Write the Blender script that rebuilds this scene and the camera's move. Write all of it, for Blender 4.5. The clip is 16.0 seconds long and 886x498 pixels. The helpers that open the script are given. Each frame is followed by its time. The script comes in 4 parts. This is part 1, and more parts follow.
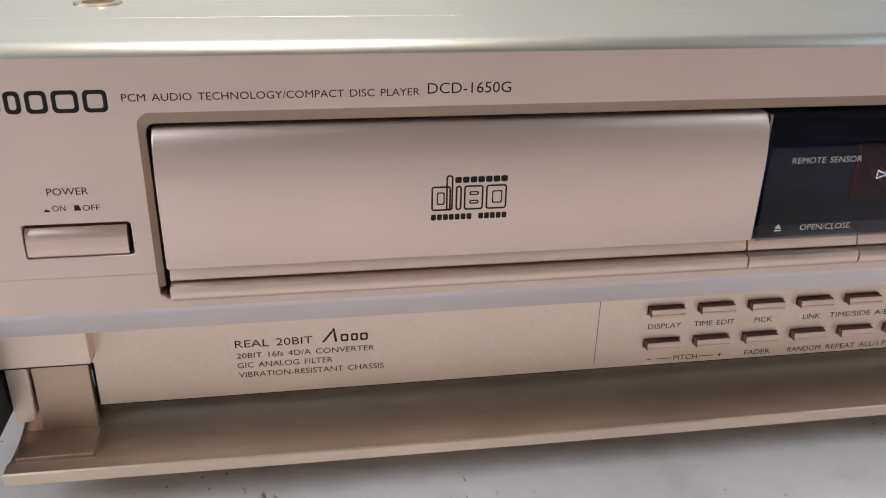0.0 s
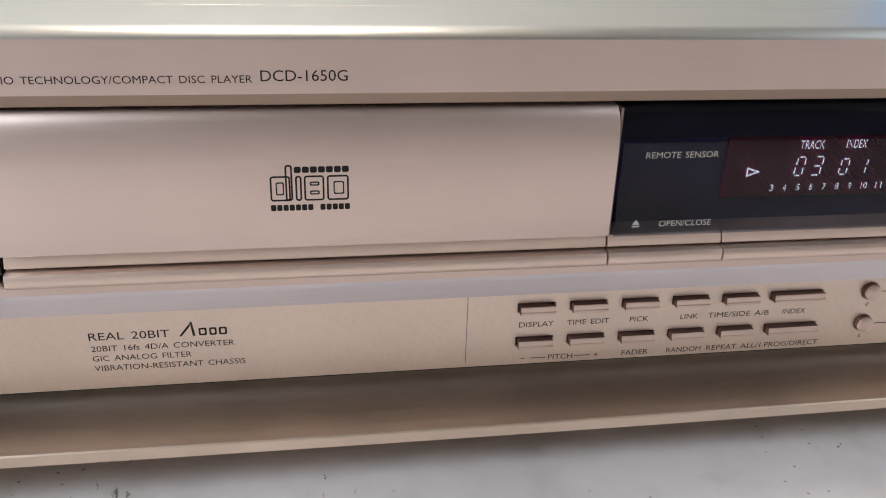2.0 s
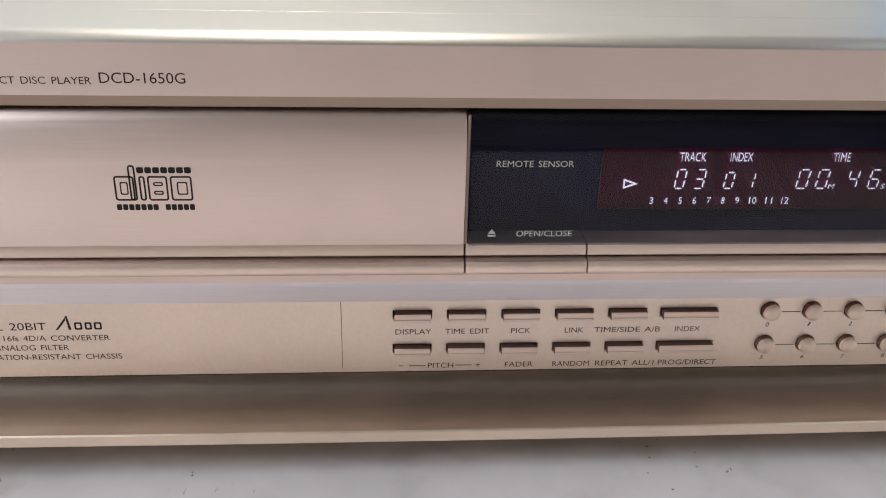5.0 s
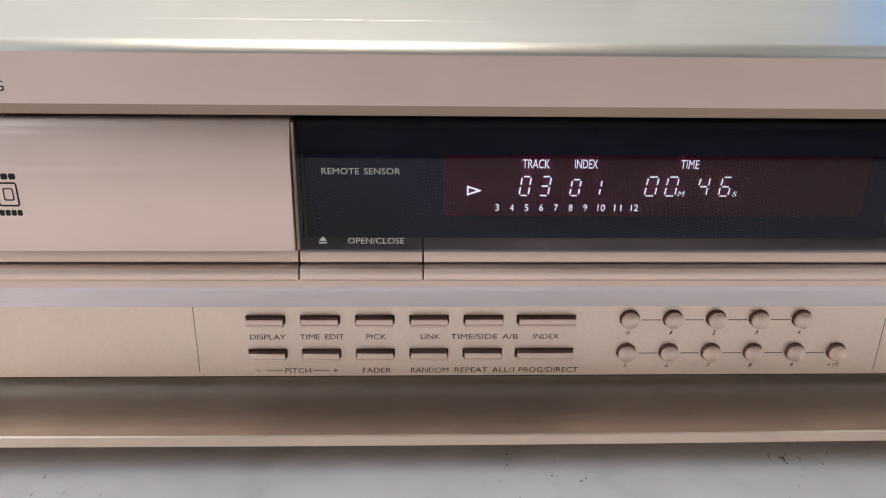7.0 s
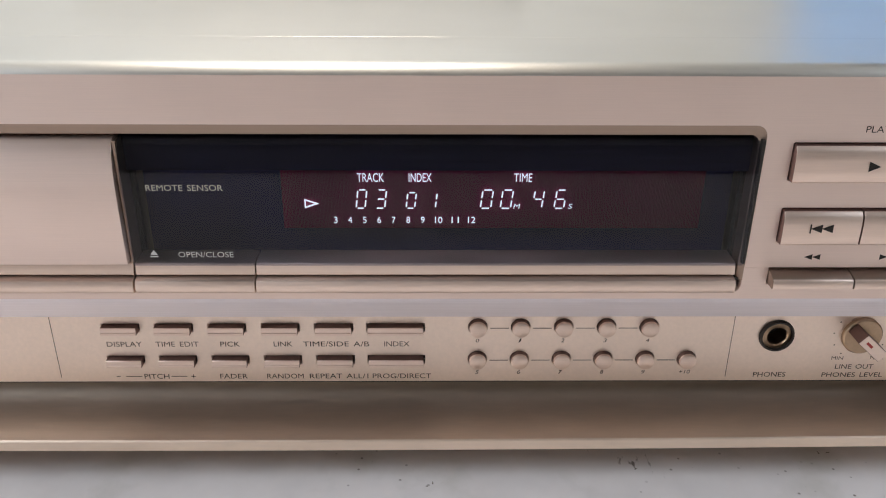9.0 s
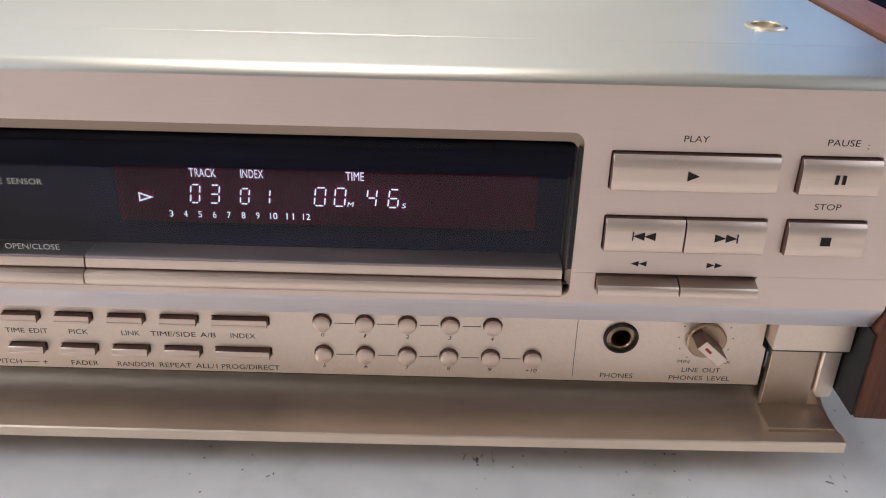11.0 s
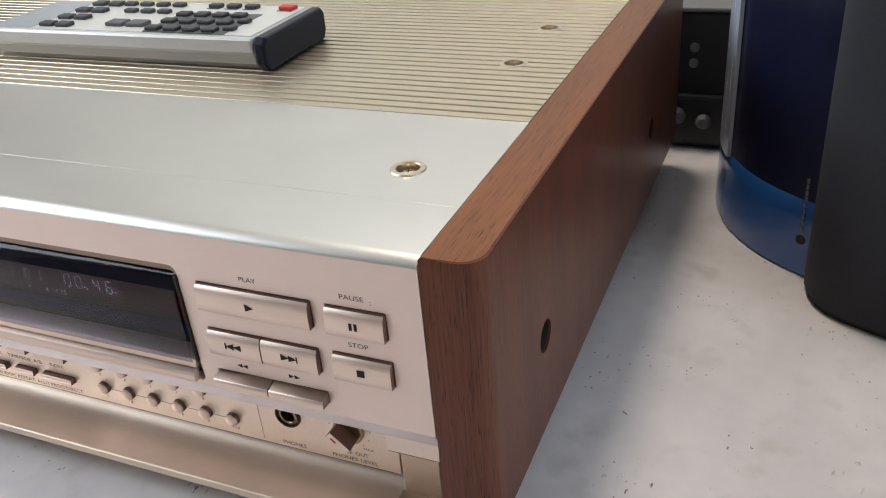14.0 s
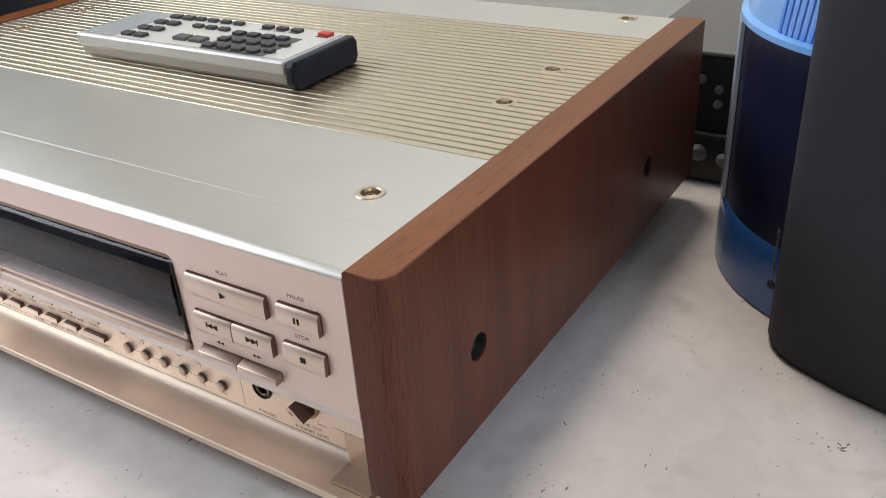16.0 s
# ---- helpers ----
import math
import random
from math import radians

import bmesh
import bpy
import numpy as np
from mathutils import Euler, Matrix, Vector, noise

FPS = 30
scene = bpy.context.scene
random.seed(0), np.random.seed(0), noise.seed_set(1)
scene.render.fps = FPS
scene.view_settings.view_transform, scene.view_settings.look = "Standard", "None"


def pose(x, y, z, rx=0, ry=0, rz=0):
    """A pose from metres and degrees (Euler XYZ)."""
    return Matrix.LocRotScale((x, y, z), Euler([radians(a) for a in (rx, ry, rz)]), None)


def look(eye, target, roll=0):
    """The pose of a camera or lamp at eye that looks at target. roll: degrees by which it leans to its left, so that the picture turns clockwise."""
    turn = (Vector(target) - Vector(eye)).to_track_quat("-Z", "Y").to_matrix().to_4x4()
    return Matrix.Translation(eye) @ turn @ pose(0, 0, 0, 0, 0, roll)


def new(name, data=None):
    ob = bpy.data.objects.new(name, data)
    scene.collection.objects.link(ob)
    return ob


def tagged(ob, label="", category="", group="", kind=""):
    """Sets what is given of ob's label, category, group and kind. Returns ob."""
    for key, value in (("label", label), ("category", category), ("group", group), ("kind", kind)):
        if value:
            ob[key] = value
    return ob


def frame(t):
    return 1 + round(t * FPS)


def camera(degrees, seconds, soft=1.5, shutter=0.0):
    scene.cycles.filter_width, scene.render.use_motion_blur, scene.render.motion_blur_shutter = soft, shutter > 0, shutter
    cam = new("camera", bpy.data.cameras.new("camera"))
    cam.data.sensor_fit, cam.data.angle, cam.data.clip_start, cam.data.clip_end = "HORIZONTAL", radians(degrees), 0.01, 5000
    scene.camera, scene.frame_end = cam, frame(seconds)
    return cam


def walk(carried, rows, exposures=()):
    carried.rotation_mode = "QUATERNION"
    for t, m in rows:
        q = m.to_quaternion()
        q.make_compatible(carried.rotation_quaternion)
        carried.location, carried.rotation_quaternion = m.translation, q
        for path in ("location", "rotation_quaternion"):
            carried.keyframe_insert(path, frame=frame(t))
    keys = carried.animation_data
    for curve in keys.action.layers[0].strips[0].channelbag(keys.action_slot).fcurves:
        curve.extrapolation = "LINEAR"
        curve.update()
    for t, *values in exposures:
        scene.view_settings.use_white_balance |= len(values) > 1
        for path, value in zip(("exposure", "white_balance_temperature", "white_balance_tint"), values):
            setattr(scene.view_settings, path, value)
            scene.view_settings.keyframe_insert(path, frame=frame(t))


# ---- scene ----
cam = camera(54.98, 16.0, soft=1.1)
# seconds, eye in metres, yaw, pitch and roll in degrees
PATH = [
    (0, 0.0795, -0.1871, 0.1648, -9.58, -24.93, 1.23),
    (0.5, 0.0909, -0.1872, 0.1637, -9.87, -24.70, 1.44),
    (1, 0.0968, -0.1895, 0.1624, -9.89, -24.40, 1.54),
    (1.5, 0.1072, -0.1912, 0.1613, -9.50, -24.14, 1.48),
    (2, 0.1169, -0.1917, 0.1603, -9.53, -24.21, 1.81),
    (2.5, 0.1206, -0.1927, 0.1591, -9.30, -24.11, 1.89),
    (3, 0.1392, -0.1945, 0.1649, -8.02, -24.12, 1.79),
    (3.5, 0.1477, -0.1933, 0.1584, -6.70, -23.86, 1.56),
    (6, 0.1981, -0.1997, 0.1629, -3.07, -23.79, 1.29),
    (6.5, 0.2121, -0.1996, 0.1633, -2.63, -23.91, 1.16),
    (7, 0.2206, -0.1982, 0.1637, -2.24, -23.97, 0.96),
    (7.5, 0.2320, -0.1979, 0.1672, -1.92, -24.13, 0.66),
    (8, 0.2468, -0.1992, 0.1691, -1.37, -24.72, 0.43),
    (8.5, 0.2602, -0.1998, 0.1712, -0.95, -25.00, 0.31),
    (11, 0.3182, -0.1962, 0.1825, 0.12, -27.61, 1.39),
    (11.5, 0.3488, -0.1994, 0.1825, 2.57, -27.86, 0.79),
    (12, 0.3850, -0.2006, 0.1905, 5.27, -28.40, 0.14),
    (12.5, 0.4274, -0.1924, 0.1945, 10.28, -28.75, -1.36),
    (13, 0.4670, -0.1844, 0.2115, 16.60, -28.91, -3.29),
    (13.5, 0.5007, -0.1754, 0.2270, 23.07, -28.95, -5.27),
    (14, 0.5275, -0.1746, 0.2430, 25.27, -29.80, -5.34),
    (14.5, 0.5410, -0.1732, 0.2663, 27.00, -31.50, -4.15),
    (15, 0.5818, -0.1687, 0.2707, 29.49, -31.28, -3.44),
    (15.5, 0.6042, -0.1714, 0.2711, 33.00, -30.15, -3.77),
    (16, 0.5987, -0.1804, 0.2707, 33.80, -29.62, -3.85),
]
EXPOSURE = [(0.0, -0.46, 6600, 11), (3.5, -0.38, 6600, 11), (7.0, -0.27, 6600, 11), (11.0, -0.27, 6600, 11), (13.0, -0.36, 6500, 10), (16.0, -0.44, 6650, 10)]
walk(cam, [(t, pose(x, y, z, 90 + pitch, 0, yaw) @ pose(0, 0, 0, 0, 0, roll)) for t, x, y, z, yaw, pitch, roll in PATH], EXPOSURE)

# ---- light ----
world = bpy.data.worlds.new("sky")
scene.world = world
world.use_nodes = True
sky = world.node_tree.nodes.new("ShaderNodeTexSky")
sky.sky_type, sky.sun_disc = "NISHITA", False
sky.sun_elevation, sky.sun_rotation = radians(50), radians(120)
world.node_tree.links.new(sky.outputs[0], world.node_tree.nodes["Background"].inputs[0])
world.node_tree.nodes["Background"].inputs[1].default_value = 0.12


def window_lamp(name, eye, target, width, height, watts, colour):
    data = bpy.data.lights.new(name, "AREA")
    data.shape, data.size, data.size_y, data.energy, data.color = "RECTANGLE", width, height, watts, colour
    ob = new(name, data)
    ob.matrix_world = look(eye, target)
    return ob


BLUISH = (0.83, 0.91, 1.0)
window_lamp("window_daylight", (-1.57, -0.40, 1.30), (0.2, 0.0, 0.1), 1.7, 1.1, 46, BLUISH)
window_lamp("rear_window_daylight", (-0.10, 1.27, 1.40), (0.2, 0.0, 0.1), 1.5, 0.95, 3.8, (0.93, 1.0, 0.96))
# fill lamp added to brighten the player's shaded right side
window_lamp("east_fill_light", (1.87, -0.10, 1.25), (0.3, 0.0, 0.1), 1.3, 1.0, 15, (0.74, 0.86, 1.0))
# unseen overhead source, placed to give the shadow edges beside the player
window_lamp("unseen_overhead_light", (0.02, 0.54, 2.12), (0.30, -0.05, 0.0), 0.42, 0.42, 28, (1.0, 0.89, 0.76))


# ---- materials ----
def material(name, base, metal=0.0, rough=0.5, grain=None, spread=0.0, rough_spread=0.0, bump=0.0, blotch=0.0, blotch_scale=30, spec=0.5, coat=0.0):
    """A Principled material with grain (a stretched noise, scale per axis) and larger blotches."""
    m = bpy.data.materials.new(name)
    m.use_nodes = True
    nt = m.node_tree
    p = nt.nodes["Principled BSDF"]
    p.inputs["Base Color"].default_value = (*base, 1)
    p.inputs["Metallic"].default_value, p.inputs["Roughness"].default_value = metal, rough
    p.inputs["Specular IOR Level"].default_value = spec
    p.inputs["Coat Weight"].default_value = coat
    if grain is None:
        return m
    tc = nt.nodes.new("ShaderNodeTexCoord")
    mp = nt.nodes.new("ShaderNodeMapping")
    mp.inputs["Scale"].default_value = grain
    nt.links.new(tc.outputs["Object"], mp.inputs[0])
    n = nt.nodes.new("ShaderNodeTexNoise")
    n.inputs["Scale"].default_value, n.inputs["Detail"].default_value = 1.0, 4.0
    nt.links.new(mp.outputs[0], n.inputs["Vector"])
    b = nt.nodes.new("ShaderNodeTexNoise")
    b.inputs["Scale"].default_value, b.inputs["Detail"].default_value = blotch_scale, 3.0
    nt.links.new(tc.outputs["Object"], b.inputs["Vector"])

    def ranged(sock, low, high):
        r = nt.nodes.new("ShaderNodeMapRange")
        r.inputs["From Min"].default_value, r.inputs["From Max"].default_value = 0.3, 0.7
        r.inputs["To Min"].default_value, r.inputs["To Max"].default_value = low, high
        nt.links.new(sock, r.inputs["Value"])
        return r.outputs[0]

    v1, v2 = ranged(n.outputs["Fac"], 1 - spread, 1 + spread), ranged(b.outputs["Fac"], 1 - blotch, 1 + blotch)
    mul = nt.nodes.new("ShaderNodeMath")
    mul.operation = "MULTIPLY"
    nt.links.new(v1, mul.inputs[0])
    nt.links.new(v2, mul.inputs[1])
    mix = nt.nodes.new("ShaderNodeMix")
    mix.data_type, mix.blend_type = "RGBA", "MULTIPLY"
    mix.inputs[0].default_value = 1.0
    mix.inputs[6].default_value = (*base, 1)
    nt.links.new(mul.outputs[0], mix.inputs[7])
    nt.links.new(mix.outputs[2], p.inputs["Base Color"])
    if rough_spread:
        nt.links.new(ranged(n.outputs["Fac"], rough - rough_spread, rough + rough_spread), p.inputs["Roughness"])
    if bump:
        bu = nt.nodes.new("ShaderNodeBump")
        bu.inputs["Strength"].default_value, bu.inputs["Distance"].default_value = 1.0, bump
        nt.links.new(n.outputs["Fac"], bu.inputs["Height"])
        nt.links.new(bu.outputs[0], p.inputs["Normal"])
    return m


def wood(name, light, dark, along, rough, spec):
    """Open-pored walnut veneer: broad figure and short dark pores, both drawn out along one axis."""
    m = material(name, light, 0.0, rough, spec=spec)
    nt = m.node_tree
    p = nt.nodes["Principled BSDF"]
    tc = nt.nodes.new("ShaderNodeTexCoord")

    def field(across, length, detail, lo, hi):
        mp = nt.nodes.new("ShaderNodeMapping")
        mp.inputs["Scale"].default_value = [length if a == along else across for a in "xyz"]
        nt.links.new(tc.outputs["Object"], mp.inputs[0])
        n = nt.nodes.new("ShaderNodeTexNoise")
        n.inputs["Scale"].default_value, n.inputs["Detail"].default_value = 1.0, detail
        nt.links.new(mp.outputs[0], n.inputs["Vector"])
        r = nt.nodes.new("ShaderNodeMapRange")
        r.inputs["From Min"].default_value, r.inputs["From Max"].default_value = lo, hi
        nt.links.new(n.outputs["Fac"], r.inputs["Value"])
        return r.outputs[0]

    figure, fibre, pore = field(75, 7, 5, 0.18, 0.82), field(1100, 36, 4, 0.3, 0.7), field(2200, 105, 2, 0.57, 0.70)
    add = nt.nodes.new("ShaderNodeMath")
    add.operation = "MULTIPLY_ADD"
    nt.links.new(fibre, add.inputs[0])
    add.inputs[1].default_value = 0.6
    nt.links.new(figure, add.inputs[2])
    ramp = nt.nodes.new("ShaderNodeValToRGB")
    ramp.color_ramp.elements[0].color, ramp.color_ramp.elements[1].color = (*dark, 1), (*light, 1)
    ramp.color_ramp.elements[0].position, ramp.color_ramp.elements[1].position = 0.1, 1.2
    nt.links.new(add.outputs[0], ramp.inputs[0])
    mix = nt.nodes.new("ShaderNodeMix")
    mix.data_type = "RGBA"
    nt.links.new(pore, mix.inputs[0])
    nt.links.new(ramp.outputs[0], mix.inputs[6])
    mix.inputs[7].default_value = (dark[0] * 0.6, dark[1] * 0.6, dark[2] * 0.6, 1)
    nt.links.new(mix.outputs[2], p.inputs["Base Color"])
    bu = nt.nodes.new("ShaderNodeBump")
    bu.invert = True
    bu.inputs["Strength"].default_value, bu.inputs["Distance"].default_value = 0.4, 0.00007
    nt.links.new(pore, bu.inputs["Height"])
    nt.links.new(bu.outputs[0], p.inputs["Normal"])
    return m


def brushed(m, amount):
    """Brush lines along x: the gloss spreads across them."""
    nt = m.node_tree
    p = nt.nodes["Principled BSDF"]
    tangent = nt.nodes.new("ShaderNodeTangent")
    tangent.direction_type, tangent.axis = "RADIAL", "X"
    nt.links.new(tangent.outputs[0], p.inputs["Tangent"])
    p.inputs["Anisotropic"].default_value = amount
    return m


CHAMPAGNE = (0.84, 0.70, 0.64)
M_FASCIA = brushed(material("brushed_champagne", CHAMPAGNE, 1, 0.50, (60, 5200, 5200), 0.025, 0.02, 0.000001, 0.03, 25), 0.5)
# champagne coloured down to tan, as shade on the rim and rocker tops
M_RIM = material("darkened_tan_rim", (0.36, 0.275, 0.225), 1, 0.48, (60, 3000, 3000), 0.04, 0.03)
M_SUB = material("satin_champagne", (0.84, 0.71, 0.62), 1, 0.46, (900, 900, 900), 0.03, 0.03, 0.000003, 0.03, 30)
# satin champagne made darker: the shadow on hinge plates and pads is in the colour
M_HINGE = material("shaded_hinge_metal", (0.66, 0.53, 0.43), 1, 0.46, (900, 900, 900), 0.04, 0.03, 0.000002, 0.04, 30)
M_RIB = brushed(material("ribbed_gold", (0.66, 0.585, 0.46), 1, 0.36, (60, 2200, 2200), 0.03, 0.03), 0.4)
M_BRONZE = material("bronze_socket", (0.40, 0.29, 0.20), 1, 0.35, (500, 500, 500), 0.1, 0.05)
M_TOP = brushed(material("brushed_top", (0.70, 0.685, 0.65), 1, 0.38, (60, 4200, 4200), 0.02, 0.02, 0.000001, 0.03, 20), 0.4)
M_EDGE = brushed(material("bright_edge", (0.70, 0.685, 0.65), 1, 0.38, (60, 4200, 4200), 0.02, 0.02, 0.000001, 0.03, 20), 0.4)
M_BUTTON = material("button_metal", (0.80, 0.655, 0.575), 1, 0.48, (120, 2600, 2600), 0.03, 0.03, 0.000003, 0.02, 60)
# brown of the key sides, deepened to stand for shade; also the scratch
M_BROWN = material("brown_shade_and_scratch", (0.20, 0.115, 0.095), 0.6, 0.42, (400, 400, 400), 0.08, 0.04)
M_CHAMFER = material("bright_chamfer", (0.88, 0.84, 0.88), 1, 0.45, (30, 5200, 5200), 0.04, 0.03)
M_FLAP = material("flap_metal", (0.90, 0.74, 0.60), 1, 0.44, (160, 900, 900), 0.025, 0.03, 0.000001, 0.05, 30)
M_CHASSIS = material("chassis_plate", (0.30, 0.27, 0.24), 1, 0.5, (300, 300, 300), 0.05, 0.05)
M_DARK = material("slot_dark", (0.02, 0.016, 0.014), 0, 0.6, (400, 400, 400), 0.2)
M_INK = material("black_ink", (0.02, 0.018, 0.016), 0, 0.55, spec=0.2)
M_INK_SOFT = material("brown_ink", (0.030, 0.022, 0.020), 0, 0.55, spec=0.2)
M_GLASS_PRINT = material("grey_print", (0.55, 0.54, 0.53), 0, 0.5)
M_SCREW = material("nickel_screw", (0.68, 0.58, 0.45), 1, 0.36, (500, 500, 500), 0.1, 0.05)
M_RUBBER = material("black_rubber", (0.02, 0.02, 0.02), 0, 0.7, (500, 500, 500), 0.2)
# one walnut twice: grain turned, and the top lighter for light falling on it
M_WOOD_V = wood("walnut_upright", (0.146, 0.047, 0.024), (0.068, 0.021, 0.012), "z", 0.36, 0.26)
M_WOOD_H = wood("walnut_top_lit", (0.245, 0.080, 0.022), (0.135, 0.042, 0.012), "y", 0.34, 0.38)
M_SCUFF = material("dark_scuff", (0.22, 0.19, 0.165), 0, 0.7, (1200, 1200, 1200), 0.3)
M_RED = material("red_mark", (0.35, 0.02, 0.015), 0, 0.4)
M_DISPLAY = material("display_back", (0.036, 0.036, 0.120), 0, 0.4, spec=0.2)
M_HOOD = material("display_hood", (0.022, 0.024, 0.045), 0, 0.4, (40, 900, 900), 0.3, spec=0.2)
M_FILTER = material("red_filter", (0.30, 0.010, 0.080), 0, 0.40, spec=0.2, blotch=0.45, blotch_scale=45)
M_REMOTE = material("silver_plastic", (0.62, 0.62, 0.62), 0.35, 0.38, (1500, 1500, 1500), 0.03, 0.03)
M_SHELL = material("grey_shell_plastic", (0.40, 0.385, 0.375), 0.3, 0.42, (1500, 1500, 1500), 0.03, 0.03)
M_REMOTE_TAIL = material("blue_grey_plastic", (0.42, 0.46, 0.50), 0.3, 0.35, (1500, 1500, 1500), 0.03, 0.03)
M_KEY_FIELD = material("grey_field", (0.10, 0.102, 0.105), 0, 0.5, (900, 900, 900), 0.1)
M_REMOTE_FACE = material("pale_silver_face", (0.72, 0.72, 0.70), 0.25, 0.35, (1500, 1500, 1500), 0.03, 0.03)
M_REMOTE_DARK = material("dark_plastic", (0.012, 0.014, 0.024), 0, 0.30, (40, 40, 40), 0.05, spec=0.25)
M_KEY = material("grey_rubber_key", (0.045, 0.047, 0.05), 0, 0.5, (900, 900, 900), 0.1)
M_KEY_RED = material("red_rubber_key", (0.62, 0.04, 0.03), 0, 0.45, (900, 900, 900), 0.1)
M_BLUE = material("blue_gloss", (0.022, 0.110, 0.36), 0.0, 0.18, (60, 60, 60), 0.08, 0.03, spec=0.6, coat=0.5)
M_BLUE_PALE = material("pale_blue_drum", (0.20, 0.50, 1.0), 0.0, 0.2, (60, 60, 60), 0.08, 0.03, coat=0.4)
M_BLUE_LIGHT = material("blue_ribbed", (0.08, 0.32, 0.95), 0.0, 0.22, (60, 60, 60), 0.08, 0.03, coat=0.4)
M_NAVY = material("navy_band", (0.009, 0.012, 0.036), 0, 0.30, (200, 200, 60), 0.1, 0.02)
M_CLOTH = material("black_speaker_cloth", (0.027, 0.028, 0.035), 0, 0.85, (2200, 2200, 2200), 0.22, 0.0, 0.00006, 0.06, 30)
M_BLACKBOX = material("black_lacquer", (0.012, 0.012, 0.013), 0, 0.4, (300, 300, 300), 0.2, 0.05)
M_CASE = material("navy_case", (0.012, 0.014, 0.024), 0, 0.45, (300, 300, 300), 0.15, 0.05)
M_GREYTOP = material("lit_lid_grey", (0.14, 0.135, 0.13), 0, 0.45, (300, 300, 300), 0.1, 0.05)
M_EDGE_SHEEN = material("pale_edge_reflection", (0.42, 0.47, 0.56), 0, 0.25, (300, 300, 40), 0.06, 0.04)
M_SOCKET = material("pale_socket", (0.13, 0.13, 0.125), 0, 0.4, (300, 300, 300), 0.1)
M_WALL = material("wall_paint", (0.72, 0.715, 0.67), 0, 0.8, (40, 40, 40), 0.04, 0.0, 0.0004, 0.04, 3)
M_DIM = material("dark_reflection_wall", (0.20, 0.17, 0.15), 0, 0.7, (40, 40, 40), 0.05, 0.0, 0.0004, 0.05, 3)
M_CEIL = material("ceiling_boards", (0.55, 0.53, 0.50), 0, 0.85, (40, 40, 40), 0.03, 0.0, 0.0004, 0.03, 3)
M_FLOOR = material("floor_board", (0.22, 0.13, 0.08), 0, 0.45, (3, 60, 60), 0.25, 0.05, 0.0002, 0.1, 2)
M_FRAME = material("white_frame", (0.78, 0.77, 0.74), 0, 0.4, (100, 100, 100), 0.03)


def table_material():
    """Old white table paint: uneven tone, scuffs and small dark specks."""
    m = material("worn_white_table", (0.72, 0.675, 0.66), 0, 0.40, (90, 90, 90), 0.04, 0.06, 0.00004, 0.07, 14)
    nt = m.node_tree
    p = nt.nodes["Principled BSDF"]
    before = p.inputs["Base Color"].links[0].from_socket
    tc = nt.nodes.new("ShaderNodeTexCoord")

    def mask(kind, scale, lo, hi, stretch=(1, 1, 1)):
        mp = nt.nodes.new("ShaderNodeMapping")
        mp.inputs["Scale"].default_value = stretch
        nt.links.new(tc.outputs["Object"], mp.inputs[0])
        n = nt.nodes.new(kind)
        n.inputs["Scale"].default_value = scale
        if kind == "ShaderNodeTexNoise":
            n.inputs["Detail"].default_value = 5
        nt.links.new(mp.outputs[0], n.inputs["Vector"])
        r = nt.nodes.new("ShaderNodeMapRange")
        r.inputs["From Min"].default_value, r.inputs["From Max"].default_value = lo, hi
        nt.links.new(n.outputs[0], r.inputs["Value"])
        return r.outputs[0]

    def times(a, b):
        x = nt.nodes.new("ShaderNodeMath")
        x.operation = "MULTIPLY"
        nt.links.new(a, x.inputs[0])
        nt.links.new(b, x.inputs[1])
        return x.outputs[0]

    specks = times(mask("ShaderNodeTexVoronoi", 260, 0.15, 0.07), mask("ShaderNodeTexNoise", 34, 0.52, 0.60))
    stains = mask("ShaderNodeTexNoise", 48, 0.56, 0.78)
    scuffs = times(mask("ShaderNodeTexNoise", 420, 0.62, 0.68, (1, 0.35, 1)), mask("ShaderNodeTexNoise", 26, 0.60, 0.68))
    for fac, colour in ((stains, (0.56, 0.53, 0.49, 1)), (specks, (0.17, 0.14, 0.12, 1)), (scuffs, (0.20, 0.17, 0.15, 1))):
        mix = nt.nodes.new("ShaderNodeMix")
        mix.data_type = "RGBA"
        nt.links.new(fac, mix.inputs[0])
        nt.links.new(before, mix.inputs[6])
        mix.inputs[7].default_value = colour
        before = mix.outputs[2]
    nt.links.new(before, p.inputs["Base Color"])
    return m


M_TABLE = table_material()


def glowing(name, colour, strength):
    m = bpy.data.materials.new(name)
    m.use_nodes = True
    p = m.node_tree.nodes["Principled BSDF"]
    p.inputs["Base Color"].default_value = (0.02, 0.02, 0.02, 1)
    p.inputs["Emission Color"].default_value = (*colour, 1)
    p.inputs["Emission Strength"].default_value = strength
    return m


M_GLOW = glowing("display_segment", (0.86, 0.93, 1.0), 2.4)


def clear_pane(name, tint, rough=0.03):
    """A thin tinted pane: straight-through light with a glossy coat."""
    m = bpy.data.materials.new(name)
    m.use_nodes = True
    nt = m.node_tree
    nt.nodes.remove(nt.nodes["Principled BSDF"])
    clear, gloss, mix = nt.nodes.new("ShaderNodeBsdfTransparent"), nt.nodes.new("ShaderNodeBsdfGlossy"), nt.nodes.new("ShaderNodeMixShader")
    fresnel = nt.nodes.new("ShaderNodeFresnel")
    fresnel.inputs["IOR"].default_value = 1.42
    clear.inputs["Color"].default_value = (*tint, 1)
    gloss.inputs["Roughness"].default_value = rough
    nt.links.new(fresnel.outputs[0], mix.inputs[0])
    nt.links.new(clear.outputs[0], mix.inputs[1])
    nt.links.new(gloss.outputs[0], mix.inputs[2])
    nt.links.new(mix.outputs[0], nt.nodes["Material Output"].inputs[0])
    return m


